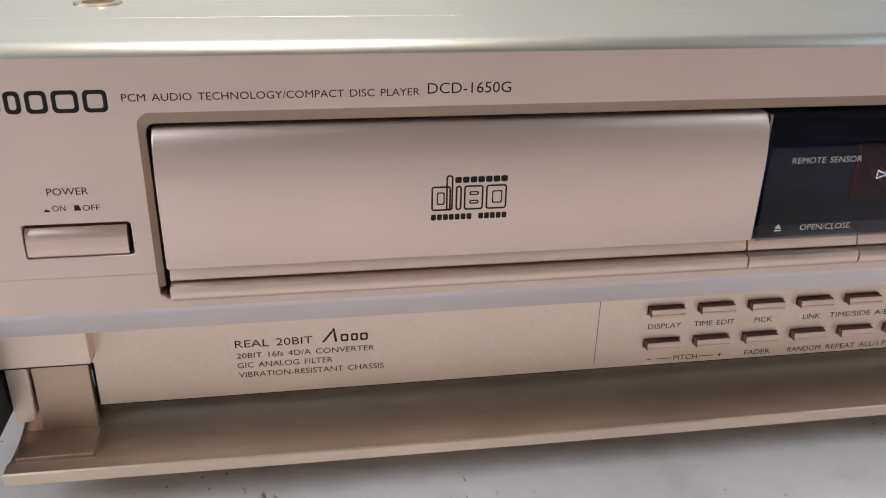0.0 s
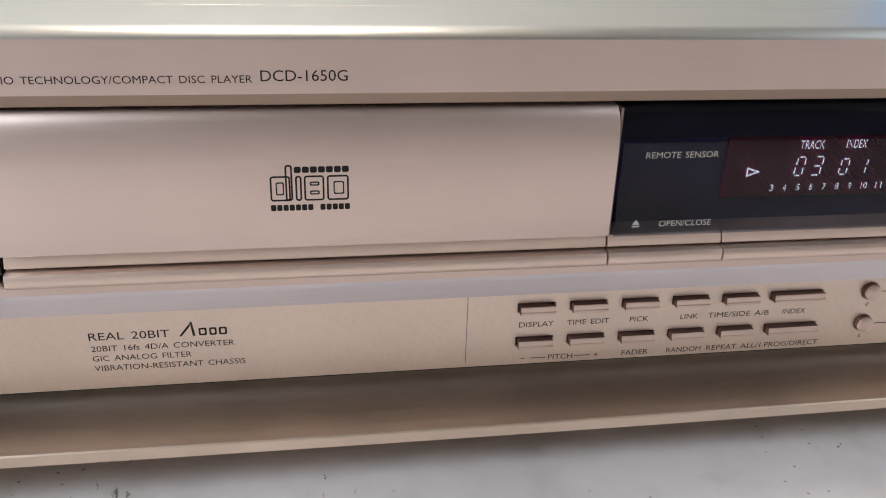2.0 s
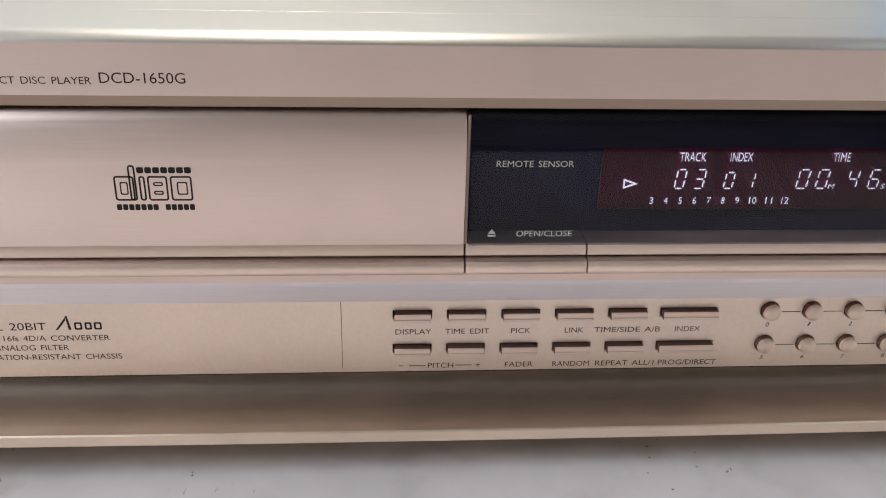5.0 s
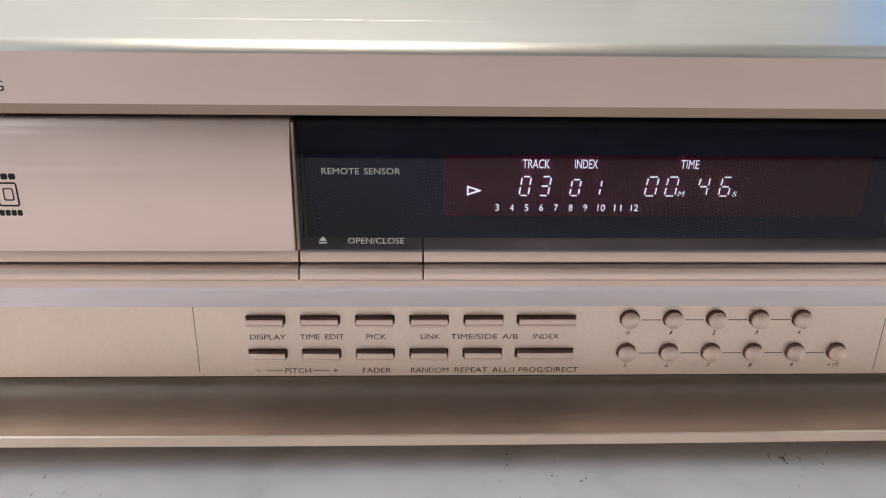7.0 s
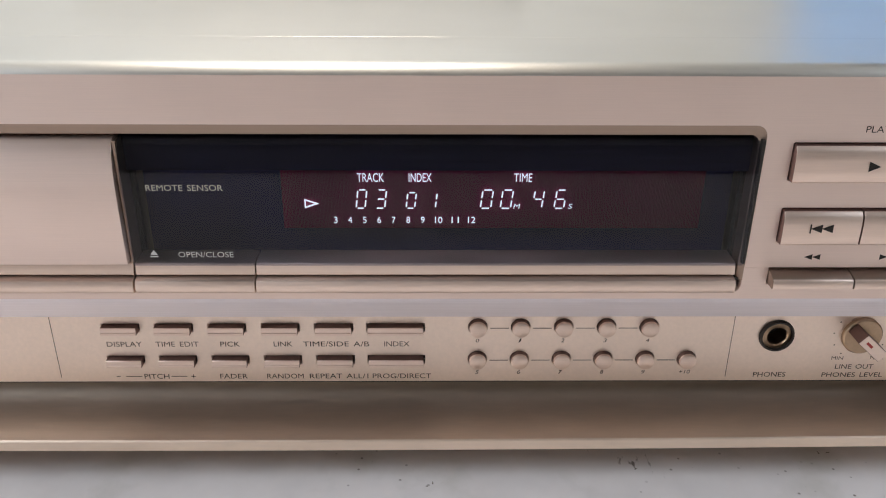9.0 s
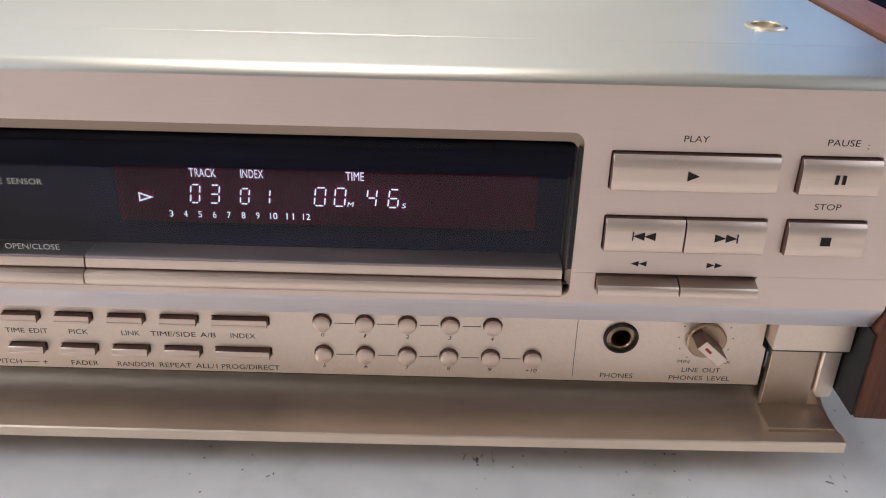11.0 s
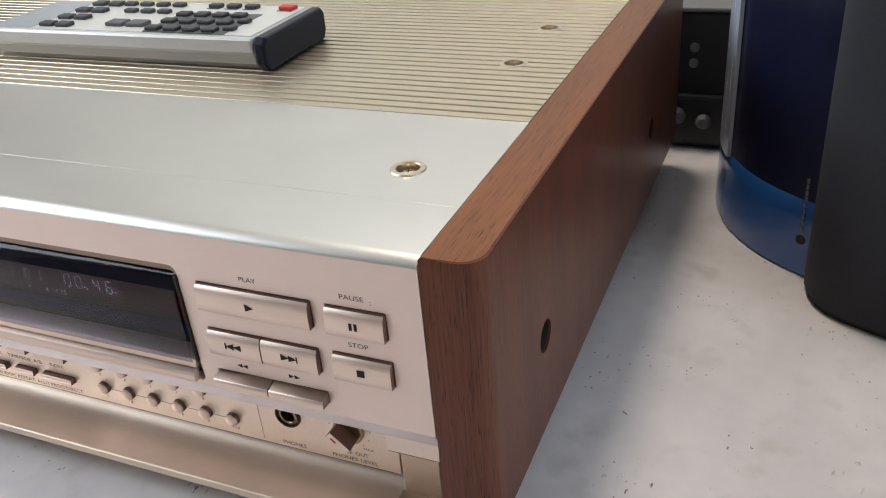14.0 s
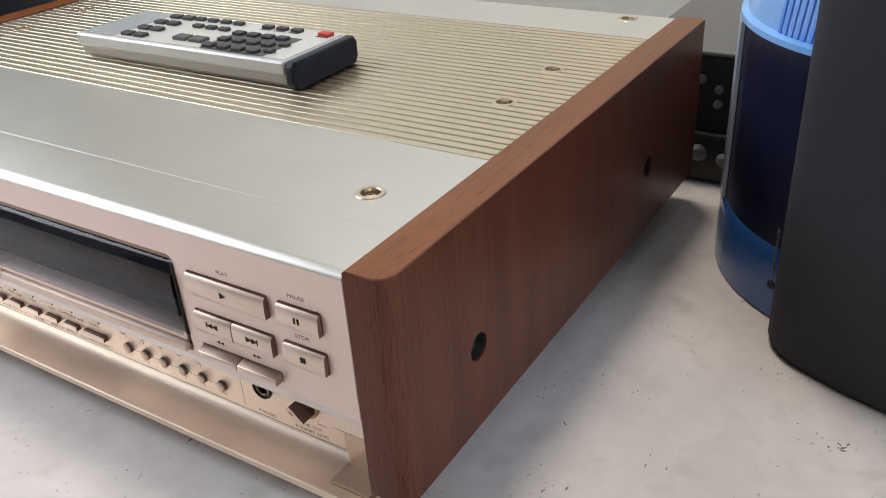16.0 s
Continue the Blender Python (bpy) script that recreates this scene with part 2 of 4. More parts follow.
M_CLEAR = bpy.data.materials.new("clear_inner_face")
M_CLEAR.use_nodes = True
M_CLEAR.node_tree.nodes.remove(M_CLEAR.node_tree.nodes["Principled BSDF"])
inner = M_CLEAR.node_tree.nodes.new("ShaderNodeBsdfTransparent")
M_CLEAR.node_tree.links.new(inner.outputs[0], M_CLEAR.node_tree.nodes["Material Output"].inputs[0])
M_GLASS = clear_pane("smoked_glass", (0.50, 0.50, 0.60))


# ---- building helpers ----
def finish(name, mesh, mat, parent=None, label="", smooth=False):
    mesh.name = name
    mesh.materials.clear()
    mesh.materials.append(mat)
    if smooth:
        mesh.shade_smooth()
        mesh.set_sharp_from_angle(angle=radians(35))
    ob = new(name, mesh)
    if parent is not None:
        ob.parent = parent
        if parent.type == "EMPTY":
            ob.matrix_parent_inverse = parent.matrix_basis.inverted()
    return tagged(ob, label)


def part(name, bm, mat, parent=None, label="", smooth=False):
    """Links a bmesh as one mesh object under a thing or a part."""
    bmesh.ops.recalc_face_normals(bm, faces=bm.faces)
    mesh = bpy.data.meshes.new(name)
    bm.to_mesh(mesh)
    bm.free()
    return finish(name, mesh, mat, parent, label, smooth)


def box(x0, x1, y0, y1, z0, z1, bevel=0.0, segments=2, into=None):
    bm = bmesh.new()
    m = Matrix.Translation(((x0 + x1) / 2, (y0 + y1) / 2, (z0 + z1) / 2)) @ Matrix.Diagonal((x1 - x0, y1 - y0, z1 - z0, 1))
    bmesh.ops.create_cube(bm, size=1, matrix=m)
    if bevel:
        bmesh.ops.bevel(bm, geom=bm.edges[:], offset=bevel, segments=segments, affect="EDGES", profile=0.5)
    return bm


def extrude_x(profile, x0, x1, bevel_ends=0.0):
    """A prism along x over a closed (y, z) outline."""
    bm = bmesh.new()
    a = [bm.verts.new((x0, y, z)) for y, z in profile]
    b = [bm.verts.new((x1, y, z)) for y, z in profile]
    n = len(profile)
    for i in range(n):
        bm.faces.new((a[i], a[(i + 1) % n], b[(i + 1) % n], b[i]))
    ends = [bm.faces.new(a[::-1]), bm.faces.new(b)]
    if bevel_ends:
        bmesh.ops.bevel(bm, geom=list({e for f in ends for e in f.edges}), offset=bevel_ends, segments=2, affect="EDGES", profile=0.5)
    return bm


def extrude_z(outline, z0, z1, bevel=0.0):
    bm = bmesh.new()
    a = [bm.verts.new((x, y, z0)) for x, y in outline]
    b = [bm.verts.new((x, y, z1)) for x, y in outline]
    n = len(outline)
    for i in range(n):
        bm.faces.new((a[i], a[(i + 1) % n], b[(i + 1) % n], b[i]))
    ends = [bm.faces.new(a[::-1]), bm.faces.new(b)]
    if bevel:
        bmesh.ops.bevel(bm, geom=list({e for f in ends for e in f.edges}), offset=bevel, segments=2, affect="EDGES", profile=0.5)
    return bm


def lathe(profile, steps, matrix):
    """A turned body: (radius, height) pairs round the local z axis."""
    bm = bmesh.new()
    rings = []
    for r, h in profile:
        if r < 1e-7:
            rings.append([bm.verts.new((0, 0, h))])
        else:
            rings.append([bm.verts.new((r * math.cos(2 * math.pi * i / steps), r * math.sin(2 * math.pi * i / steps), h)) for i in range(steps)])
    for p, q in zip(rings, rings[1:]):
        for i in range(steps):
            j = (i + 1) % steps
            if len(p) == 1 and len(q) == 1:
                continue
            if len(p) == 1:
                bm.faces.new((p[0], q[i], q[j]))
            elif len(q) == 1:
                bm.faces.new((p[i], q[0], p[j]))
            else:
                bm.faces.new((p[i], q[i], q[j], p[j]))
    bm.transform(matrix)
    return bm


FRONT = pose(0, 0, 0, 90)  # local x, y, z to x, z and towards the viewer (-y)


def facing(x, y, z):
    """A local frame on a front surface: its z axis points out of it."""
    return Matrix.Translation((x, y, z)) @ FRONT


def rounded(x0, x1, z0, z1, r, steps=5):
    pts = []
    for cx, cz, a0 in ((x1 - r, z1 - r, 0), (x0 + r, z1 - r, 90), (x0 + r, z0 + r, 180), (x1 - r, z0 + r, 270)):
        for i in range(steps + 1):
            a = radians(a0 + 90 * i / steps)
            pts.append((cx + r * math.cos(a), cz + r * math.sin(a)))
    return pts


def baked(curve_or_mesh_ob):
    mesh = bpy.data.meshes.new_from_object(curve_or_mesh_ob.evaluated_get(bpy.context.evaluated_depsgraph_get()))
    data = curve_or_mesh_ob.data
    bpy.data.objects.remove(curve_or_mesh_ob)
    (bpy.data.curves if isinstance(data, bpy.types.Curve) else bpy.data.meshes).remove(data)
    return mesh


def plate(name, loops, y_front, depth, mat, parent, label="", edge=0.0):
    """A plate that faces -y: an outline and holes in (x, z), with a thickness and a small worn edge."""
    cu = bpy.data.curves.new(name, "CURVE")
    cu.dimensions, cu.fill_mode = "2D", "BOTH"
    cu.extrude, cu.bevel_depth, cu.bevel_resolution, cu.offset = depth / 2 - edge, edge, 1, -edge
    for loop in loops:
        sp = cu.splines.new("POLY")
        sp.points.add(len(loop) - 1)
        for p, (x, z) in zip(sp.points, loop):
            p.co = (x, z, 0, 1)
        sp.use_cyclic_u = True
    mesh = baked(new(name, cu))
    mesh.transform(Matrix.Translation((0, y_front + depth / 2, 0)) @ FRONT)
    bm = bmesh.new()
    bm.from_mesh(mesh)
    bpy.data.meshes.remove(mesh)
    bmesh.ops.remove_doubles(bm, verts=bm.verts, dist=1e-6)
    return part(name, bm, mat, parent, label)


def drilled(mesh, cutters):
    """The mesh with each cutter (a closed bmesh) taken away."""
    ob, tools = new("blank", mesh), []
    for cb in cutters:
        bmesh.ops.recalc_face_normals(cb, faces=cb.faces)
        cm = bpy.data.meshes.new("cutter")
        cb.to_mesh(cm)
        cb.free()
        tools.append(new("cutter", cm))
        mod = ob.modifiers.new("hole", "BOOLEAN")
        mod.operation, mod.object, mod.solver = "DIFFERENCE", tools[-1], "EXACT"
    out = baked(ob)
    for c in tools:
        bpy.data.objects.remove(c)
    return out


def solid(bm):
    bmesh.ops.recalc_face_normals(bm, faces=bm.faces)
    mesh = bpy.data.meshes.new("blank")
    bm.to_mesh(mesh)
    bm.free()
    return mesh


def shape(name, outline, y, mat, parent, thick=0.00005, label=""):
    """A thin printed shape in (x, z) on a surface that faces -y."""
    bm = bmesh.new()
    a = [bm.verts.new((x, y - thick, z)) for x, z in outline]
    b = [bm.verts.new((x, y, z)) for x, z in outline]
    n = len(outline)
    for i in range(n):
        bm.faces.new((a[i], a[(i + 1) % n], b[(i + 1) % n], b[i]))
    bm.faces.new(a)
    bm.faces.new(b[::-1])
    return part(name, bm, mat, parent, label)


def lettering(name, text, x0, x1, base, cap, y, mat, parent, slant=0.0, weight=0.0):
    """Printed words between x0 and x1 on a surface that faces -y; cap is the height of its capitals."""
    cu = bpy.data.curves.new(name, "FONT")
    cu.body, cu.shear, cu.offset, cu.resolution_u = text, slant, weight, 3
    cu.space_word = 1.5
    mesh = baked(new(name, cu))
    xs = [v.co.x for v in mesh.vertices]
    wide = max(xs) - min(xs)
    k = (x1 - x0) / wide if x1 is not None else cap / 0.70
    mesh.transform(Matrix.Translation((x0 - min(xs) * k, y, base)) @ FRONT @ Matrix.Diagonal((k, cap / 0.70, 1, 1)))
    return finish(name, mesh, mat, parent)


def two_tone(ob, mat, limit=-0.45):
    """Gives the faces that don't look to the front a second, darker material as painted shade."""
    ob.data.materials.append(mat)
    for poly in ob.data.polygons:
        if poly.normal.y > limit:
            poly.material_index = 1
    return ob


def thing(name, label, category, at=(0, 0, 0), group="", kind=""):
    ob = new(name)
    ob.empty_display_size = 0.02
    ob.matrix_basis = Matrix.Translation(at)
    return tagged(ob, label, category, group, kind)


# ---- room ----
TABLE = 0.0072
FLOOR, TOPZ = TABLE - 0.74, 2.10
X0, X1, Y0, Y1 = -1.60, 1.90, -1.70, 1.30


def setting(name, bm, mat, label, category):
    return tagged(part(name, bm, mat), label, category, kind="structure")


setting("floor", box(X0 - 0.1, X1 + 0.1, Y0 - 0.1, Y1 + 0.1, FLOOR - 0.05, FLOOR), M_FLOOR, "brown boarded floor under the table", "floor")
# the opening is made up, only to let the overhead lamp through
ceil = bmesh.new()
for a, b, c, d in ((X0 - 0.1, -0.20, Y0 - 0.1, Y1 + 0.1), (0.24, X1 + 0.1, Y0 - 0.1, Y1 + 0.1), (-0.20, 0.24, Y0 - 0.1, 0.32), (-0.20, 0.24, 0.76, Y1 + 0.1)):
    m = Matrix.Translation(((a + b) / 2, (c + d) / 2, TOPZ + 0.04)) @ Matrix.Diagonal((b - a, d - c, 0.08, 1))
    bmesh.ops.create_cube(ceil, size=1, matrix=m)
setting("ceiling", ceil, M_CEIL, "plain grey-white ceiling with an opening added for the overhead light", "ceiling")
# unseen wall, kept dark so the metal reflects something dark from the south
setting("wall_south", box(X0, X1, Y0 - 0.1, Y0, FLOOR, TOPZ), M_DIM, "unseen wall, made dark brown to give dark reflections", "wall")


def wall_with_window(name, flat, a0, a1, w0, w1, z0, z1):
    """A wall with one window opening; flat maps (along, z, depth) to the room."""
    bm = bmesh.new()
    for u0, u1, v0, v1 in ((a0, w0, FLOOR, TOPZ), (w1, a1, FLOOR, TOPZ), (w0, w1, FLOOR, z0), (w0, w1, z1, TOPZ)):
        vs = [bm.verts.new(flat(u, v, d)) for d in (0, 0.1) for u, v in ((u0, v0), (u1, v0), (u1, v1), (u0, v1))]
        for q in ((0, 1, 2, 3), (7, 6, 5, 4), (0, 4, 5, 1), (1, 5, 6, 2), (2, 6, 7, 3), (3, 7, 4, 0)):
            bm.faces.new([vs[i] for i in q])
    setting(name, bm, M_WALL, "pale painted wall with a window opening", "wall")


def window_frame(name, flat, w0, w1, z0, z1):
    bm = bmesh.new()
    mid, b = (w0 + w1) / 2, 0.045
    for u0, u1, v0, v1 in ((w0, w0 + b, z0, z1), (w1 - b, w1, z0, z1), (w0 + b, w1 - b, z0, z0 + b), (w0 + b, w1 - b, z1 - b, z1), (mid - b / 2, mid + b / 2, z0 + b, z1 - b)):
        vs = [bm.verts.new(flat(u, v, d)) for d in (0.04, 0.08) for u, v in ((u0, v0), (u1, v0), (u1, v1), (u0, v1))]
        for q in ((0, 1, 2, 3), (7, 6, 5, 4), (0, 4, 5, 1), (1, 5, 6, 2), (2, 6, 7, 3), (3, 7, 4, 0)):
            bm.faces.new([vs[i] for i in q])
    setting(name, bm, M_FRAME, "white painted two-light window frame", "window")


def west(u, v, d):
    return (X0 - d, u, v)


def north(u, v, d):
    return (u, Y1 + d, v)


def east(u, v, d):
    return (X1 + d, u, v)


# the east window is made up to hold the fill lamp
wall_with_window("wall_east", east, Y0, Y1, -0.80, 0.60, 0.70, 1.80)
window_frame("added_window_3", east, -0.80, 0.60, 0.70, 1.80)
wall_with_window("wall_west", west, Y0, Y1, -1.30, 0.50, 0.70, 1.90)
window_frame("window_1", west, -1.30, 0.50, 0.70, 1.90)
wall_with_window("wall_north", north, X0, X1, -0.90, 0.70, 0.90, 1.90)
window_frame("window_2", north, -0.90, 0.70, 0.90, 1.90)

# ---- table ----
table = thing("table", "worn white painted table with scuffs and dark specks", "table", (0.25, 0.1, FLOOR))
part("tabletop", box(-0.75, 1.25, -0.62, 0.72, TABLE - 0.03, TABLE, 0.003), M_TABLE, table)
for lx in (-0.68, 1.18):
    for ly in (-0.55, 0.65):
        part("leg", box(lx - 0.03, lx + 0.03, ly - 0.03, ly + 0.03, FLOOR, TABLE - 0.0295, 0.003), M_FRAME, table)

# worn marks on the tabletop
rng = random.Random(7)
for mx0, my0, size in ((0.3885, 0.0073, 0.0018), (0.4331, -0.0039, 0.0032), (0.3297, -0.0005, 0.0012), (0.4975, 0.0418, 0.0022), (0.5836, 0.1343, 0.0030), (0.2692, -0.0067, 0.0014), (0.4651, 0.0127, 0.0012), (0.4809, 0.0462, 0.0016), (0.5121, 0.1522, 0.0013), (0.1180, -0.0030, 0.0012), (0.4750, 0.0948, 0.0026), (0.4590, 0.1043, 0.0016), (0.5096, 0.1706, 0.0014), (0.5380, 0.1530, 0.0020), (0.5253, 0.0874, 0.0015), (0.5850, 0.1349, 0.0040)):
    for k in range(rng.choice((1, 2, 3))):
        bm = bmesh.new()
        cx, cy, n = mx0 + rng.uniform(-1, 1) * size, my0 + rng.uniform(-1, 1) * size * 0.7, 9
        turn, long = rng.uniform(0, 3.14), rng.uniform(1.5, 3.5)
        ring = []
        for i in range(n):
            a = 2 * math.pi * i / n
            u, v = size * 0.28 * rng.uniform(0.5, 1.2) * math.cos(a) * long * 0.6, size * 0.16 * rng.uniform(0.5, 1.2) * math.sin(a)
            ring.append((cx + u * math.cos(turn) - v * math.sin(turn), cy + u * math.sin(turn) + v * math.cos(turn)))
        lower = [bm.verts.new((x, y, TABLE)) for x, y in ring]
        upper = [bm.verts.new((x, y, TABLE + 0.00005)) for x, y in ring]
        bm.faces.new(upper)
        for i in range(n):
            bm.faces.new((lower[i], lower[(i + 1) % n], upper[(i + 1) % n], upper[i]))
        part("scuff_mark", bm, M_SCUFF, table)

# ---- compact disc player ----
L, R = -0.0010, 0.4366  # ends of the front panel
TOP = 0.1273
player = thing("cd_player", "champagne metal CD player with walnut sides and lowered front flap", "cd player", (0.218, 0.17, TABLE))

# chassis behind the front, and feet
part("chassis", box(L + 0.003, R - 0.003, 0.0335, 0.334, 0.0275, TOP - 0.004, 0.001), M_CHASSIS, player)
for fx in (0.045, 0.39):
    for fy in (0.06, 0.29):
        part("foot", lathe([(0, 0), (0.019, 0), (0.021, 0.003), (0.021, 0.016), (0.018, 0.0205), (0, 0.0205)], 32, Matrix.Translation((fx, fy, TABLE))), M_RUBBER, player, smooth=True)

# front panel: the upper plate with its button slots, and the rail below the seam
OPEN_L, OPEN_R, OPEN_T = 0.0430, 0.3517, 0.1126
SEAM = 0.0740
TRANSPORT = [("play_button", 0.3585, 0.4002, 0.0982, 0.1084), ("pause_button", 0.4049, 0.4252, 0.0982, 0.1082), ("stop_button", 0.4049, 0.4255, 0.0811, 0.0911)]
SKIP = (0.3586, 0.4002, 0.0811, 0.0910)
POWER = (0.0150, 0.0388, 0.0789, 0.0875)
FF = (0.3585, 0.4003, 0.0690, 0.0735)
r = 0.0030
arch = [(OPEN_L, SEAM)]
arch += [(OPEN_L + r - r * math.cos(radians(a)), OPEN_T - r + r * math.sin(radians(a))) for a in range(0, 91, 15)]
arch += [(OPEN_R - r + r * math.sin(radians(a)), OPEN_T - r + r * math.cos(radians(a))) for a in range(0, 91, 15)]
arch += [(OPEN_R, SEAM)]
outer = [(L, SEAM), *arch, (R, SEAM), (R, 0.1247), (L, 0.1247)]
slots = [rounded(a, b, c, d, 0.0005, 3) for _, a, b, c, d in TRANSPORT] + [rounded(*SKIP, 0.0005, 3), rounded(*POWER, 0.0008, 3)]
plate("front_panel", [outer, *slots], 0.0, 0.006, M_FASCIA, player, "brushed champagne front plate")
bezel = bmesh.new()
loops = []
for inset, drop, depth in ((0.0, 0.0, 0.0002), (0.0015, 0.0027, 0.0011), (0.0015, 0.0027, 0.0060)):
    ri = r - inset * 0.6
    xa, xb, zt = OPEN_L + inset, OPEN_R - inset, OPEN_T - drop
    pts = [(xa, SEAM - 0.004)]
    pts += [(xa + ri - ri * math.cos(radians(a)), zt - ri + ri * math.sin(radians(a))) for a in range(0, 91, 15)]
    pts += [(xb - ri + ri * math.sin(radians(a)), zt - ri + ri * math.cos(radians(a))) for a in range(0, 91, 15)]
    pts += [(xb, SEAM - 0.004)]
    loops.append([bezel.verts.new((x, depth, z)) for x, z in pts])
for p, q in zip(loops, loops[1:]):
    for i in range(len(p) - 1):
        bezel.faces.new((p[i], p[i + 1], q[i + 1], q[i]))
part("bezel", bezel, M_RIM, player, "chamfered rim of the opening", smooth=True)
LIP = 0.0645
r = 0.0018
low = [(L, LIP), (R, LIP), (R, SEAM - 0.0002), (FF[1] + 0.0003, SEAM - 0.0002), (FF[1] + 0.0003, FF[2] - 0.0002), (FF[0] - 0.0003, FF[2] - 0.0002), (FF[0] - 0.0003, SEAM - 0.0002), (OPEN_R, SEAM - 0.0002)]
low += [(OPEN_R - r + r * math.cos(radians(a)), 0.0667 + r - r * math.sin(radians(a))) for a in range(0, 91, 15)]
low += [(OPEN_L + r - r * math.sin(radians(a)), 0.0667 + r - r * math.cos(radians(a))) for a in range(0, 91, 15)]
low += [(OPEN_L, SEAM - 0.0002), (L, SEAM - 0.0002)]
plate("lower_rail", [low], 0.0002, 0.006, M_FASCIA, player)
part("lip", extrude_x([(0.0002, LIP), (0.0008, 0.0632), (0.0042, 0.0567), (0.0062, 0.0560), (0.0170, 0.0560), (0.0170, LIP)], L, R, 0.0002), M_CHAMFER, player, "bright chamfered lower lip")
# the rounded front edge of the cover, and the cover with its ribs
edge = [(0.0, 0.1247), (0.0002, 0.1251), (0.0006, 0.1256), (0.0013, 0.12625), (0.0022, 0.1268), (0.0032, 0.12715), (0.0042, TOP)]
edge += [(0.03195, TOP), (0.03195, TOP - 0.003), (0.006, TOP - 0.003), (0.006, 0.1247)]
part("front_edge", extrude_x(edge, L, R), M_EDGE, player, "bright rounded front edge of the cover", smooth=True)
RIB0, PITCH, RIBS = 0.1005, 0.0060, 31
RIB1 = RIB0 + PITCH * RIBS
rib_profile = [(RIB0, TOP - 0.003)]
for k in range(RIBS):
    y = RIB0 + PITCH * k
    rib_profile += [(y, TOP - 0.0005), (y + 0.0001, TOP + 0.0001), (y + 0.0003, TOP + 0.0003), (y + 0.0043, TOP + 0.0003), (y + 0.0046, TOP + 0.0001), (y + 0.0047, TOP - 0.0005)]
rib_profile += [(RIB1, TOP - 0.0005), (RIB1, TOP - 0.003)]
SCREWS = [(sx, sy) for sx in (0.0270, 0.4097) for sy in (0.0540, 0.1635, 0.2173, 0.3240)]


def drills(y0, y1):
    return [lathe([(0, -0.006), (0.0042, -0.006), (0.0042, 0.003), (0, 0.003)], 28, Matrix.Translation((sx, sy, TOP))) for sx, sy in SCREWS if y0 < sy < y1]


flat_front = [(0.0321, TOP - 0.003), (0.0321, TOP - 0.00005), (0.0322, TOP + 0.0000), (RIB0, TOP + 0.0000), (RIB0, TOP - 0.003)]
flat_rear = [(RIB1, TOP - 0.003), (RIB1, TOP + 0.0001), (0.3335, TOP + 0.0001), (0.3340, TOP - 0.0004), (0.3340, TOP - 0.003)]
for name, profile, mat, words in (("top_cover", flat_front, M_TOP, "brushed silvery cover plate"), ("ribbed_field", rib_profile, M_RIB, "pale gold ribbed part of the cover"), ("rear_cover", flat_rear, M_TOP, "brushed silvery cover plate")):
    finish(name, drilled(solid(extrude_x(profile, L, R)), drills(profile[0][0], profile[-1][0])), mat, player, words)

# cover screws, sunk in flanged rings
for sx, sy in SCREWS:
    at = Matrix.Translation((sx, sy, TOP))
    ring = part("screw_ring", lathe([(0.0040, -0.0030), (0.0040, 0.0003), (0.0043, 0.0006), (0.0058, 0.0005), (0.0062, 0.0001), (0.0062, -0.0004), (0.0041, -0.0004)], 36, at), M_SCREW, player, smooth=True)
    part("recess", lathe([(0, -0.0030), (0.0040, -0.0030)], 24, at), M_BRONZE, ring)
    part("screw_head", lathe([(0, -0.0006), (0.0014, -0.0007), (0.0025, -0.0012), (0.0028, -0.0017), (0.0028, -0.0030)], 24, at), M_SCREW, ring, smooth=True)
    for turn in (20, 110):
        bar = box(-0.0012, 0.0012, -0.00025, 0.00025, -0.0009, -0.00055)
        bar.transform(at @ pose(0, 0, 0, 0, 0, turn))
        part("cross_slot", bar, M_DARK, ring)

# backing behind the slots and the opening
for a, b in ((L + 0.002, 0.1918), (0.3510, R - 0.002)):
    part("slot_backing", box(a, b, 0.0100, 0.0120, 0.0655, 0.1235), M_DARK, player)


# transport buttons: gently convex caps in their slots
def cap_profile(z0, z1, front, back=0.006):
    h = z1 - z0
    pts = [(back, z0), (front + 0.0004, z0), (front + 0.0001, z0 + 0.0003)]
    pts += [(front + 0.0003 * s * s, z0 + 0.0004 + (h - 0.0018) * s) for s in (0, 0.35, 0.7, 1)]
    return pts + [(front + 0.0006, z1 - 0.0010), (front + 0.0011, z1 - 0.0001), (front + 0.0013, z1), (back, z1)]


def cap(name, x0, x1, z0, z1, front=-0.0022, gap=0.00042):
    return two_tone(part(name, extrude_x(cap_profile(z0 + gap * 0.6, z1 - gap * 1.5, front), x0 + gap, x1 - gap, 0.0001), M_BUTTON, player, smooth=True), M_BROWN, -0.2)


def circle(cx, cz, rad, n=24):
    return [(cx + rad * math.cos(2 * math.pi * i / n), cz + rad * math.sin(2 * math.pi * i / n)) for i in range(n)]


def tri(x0, x1, z, h):
    return [(x0, z - h), (x1, z), (x0, z + h)]


def rect(x0, x1, z0, z1):
    return [(x0, z0), (x1, z0), (x1, z1), (x0, z1)]


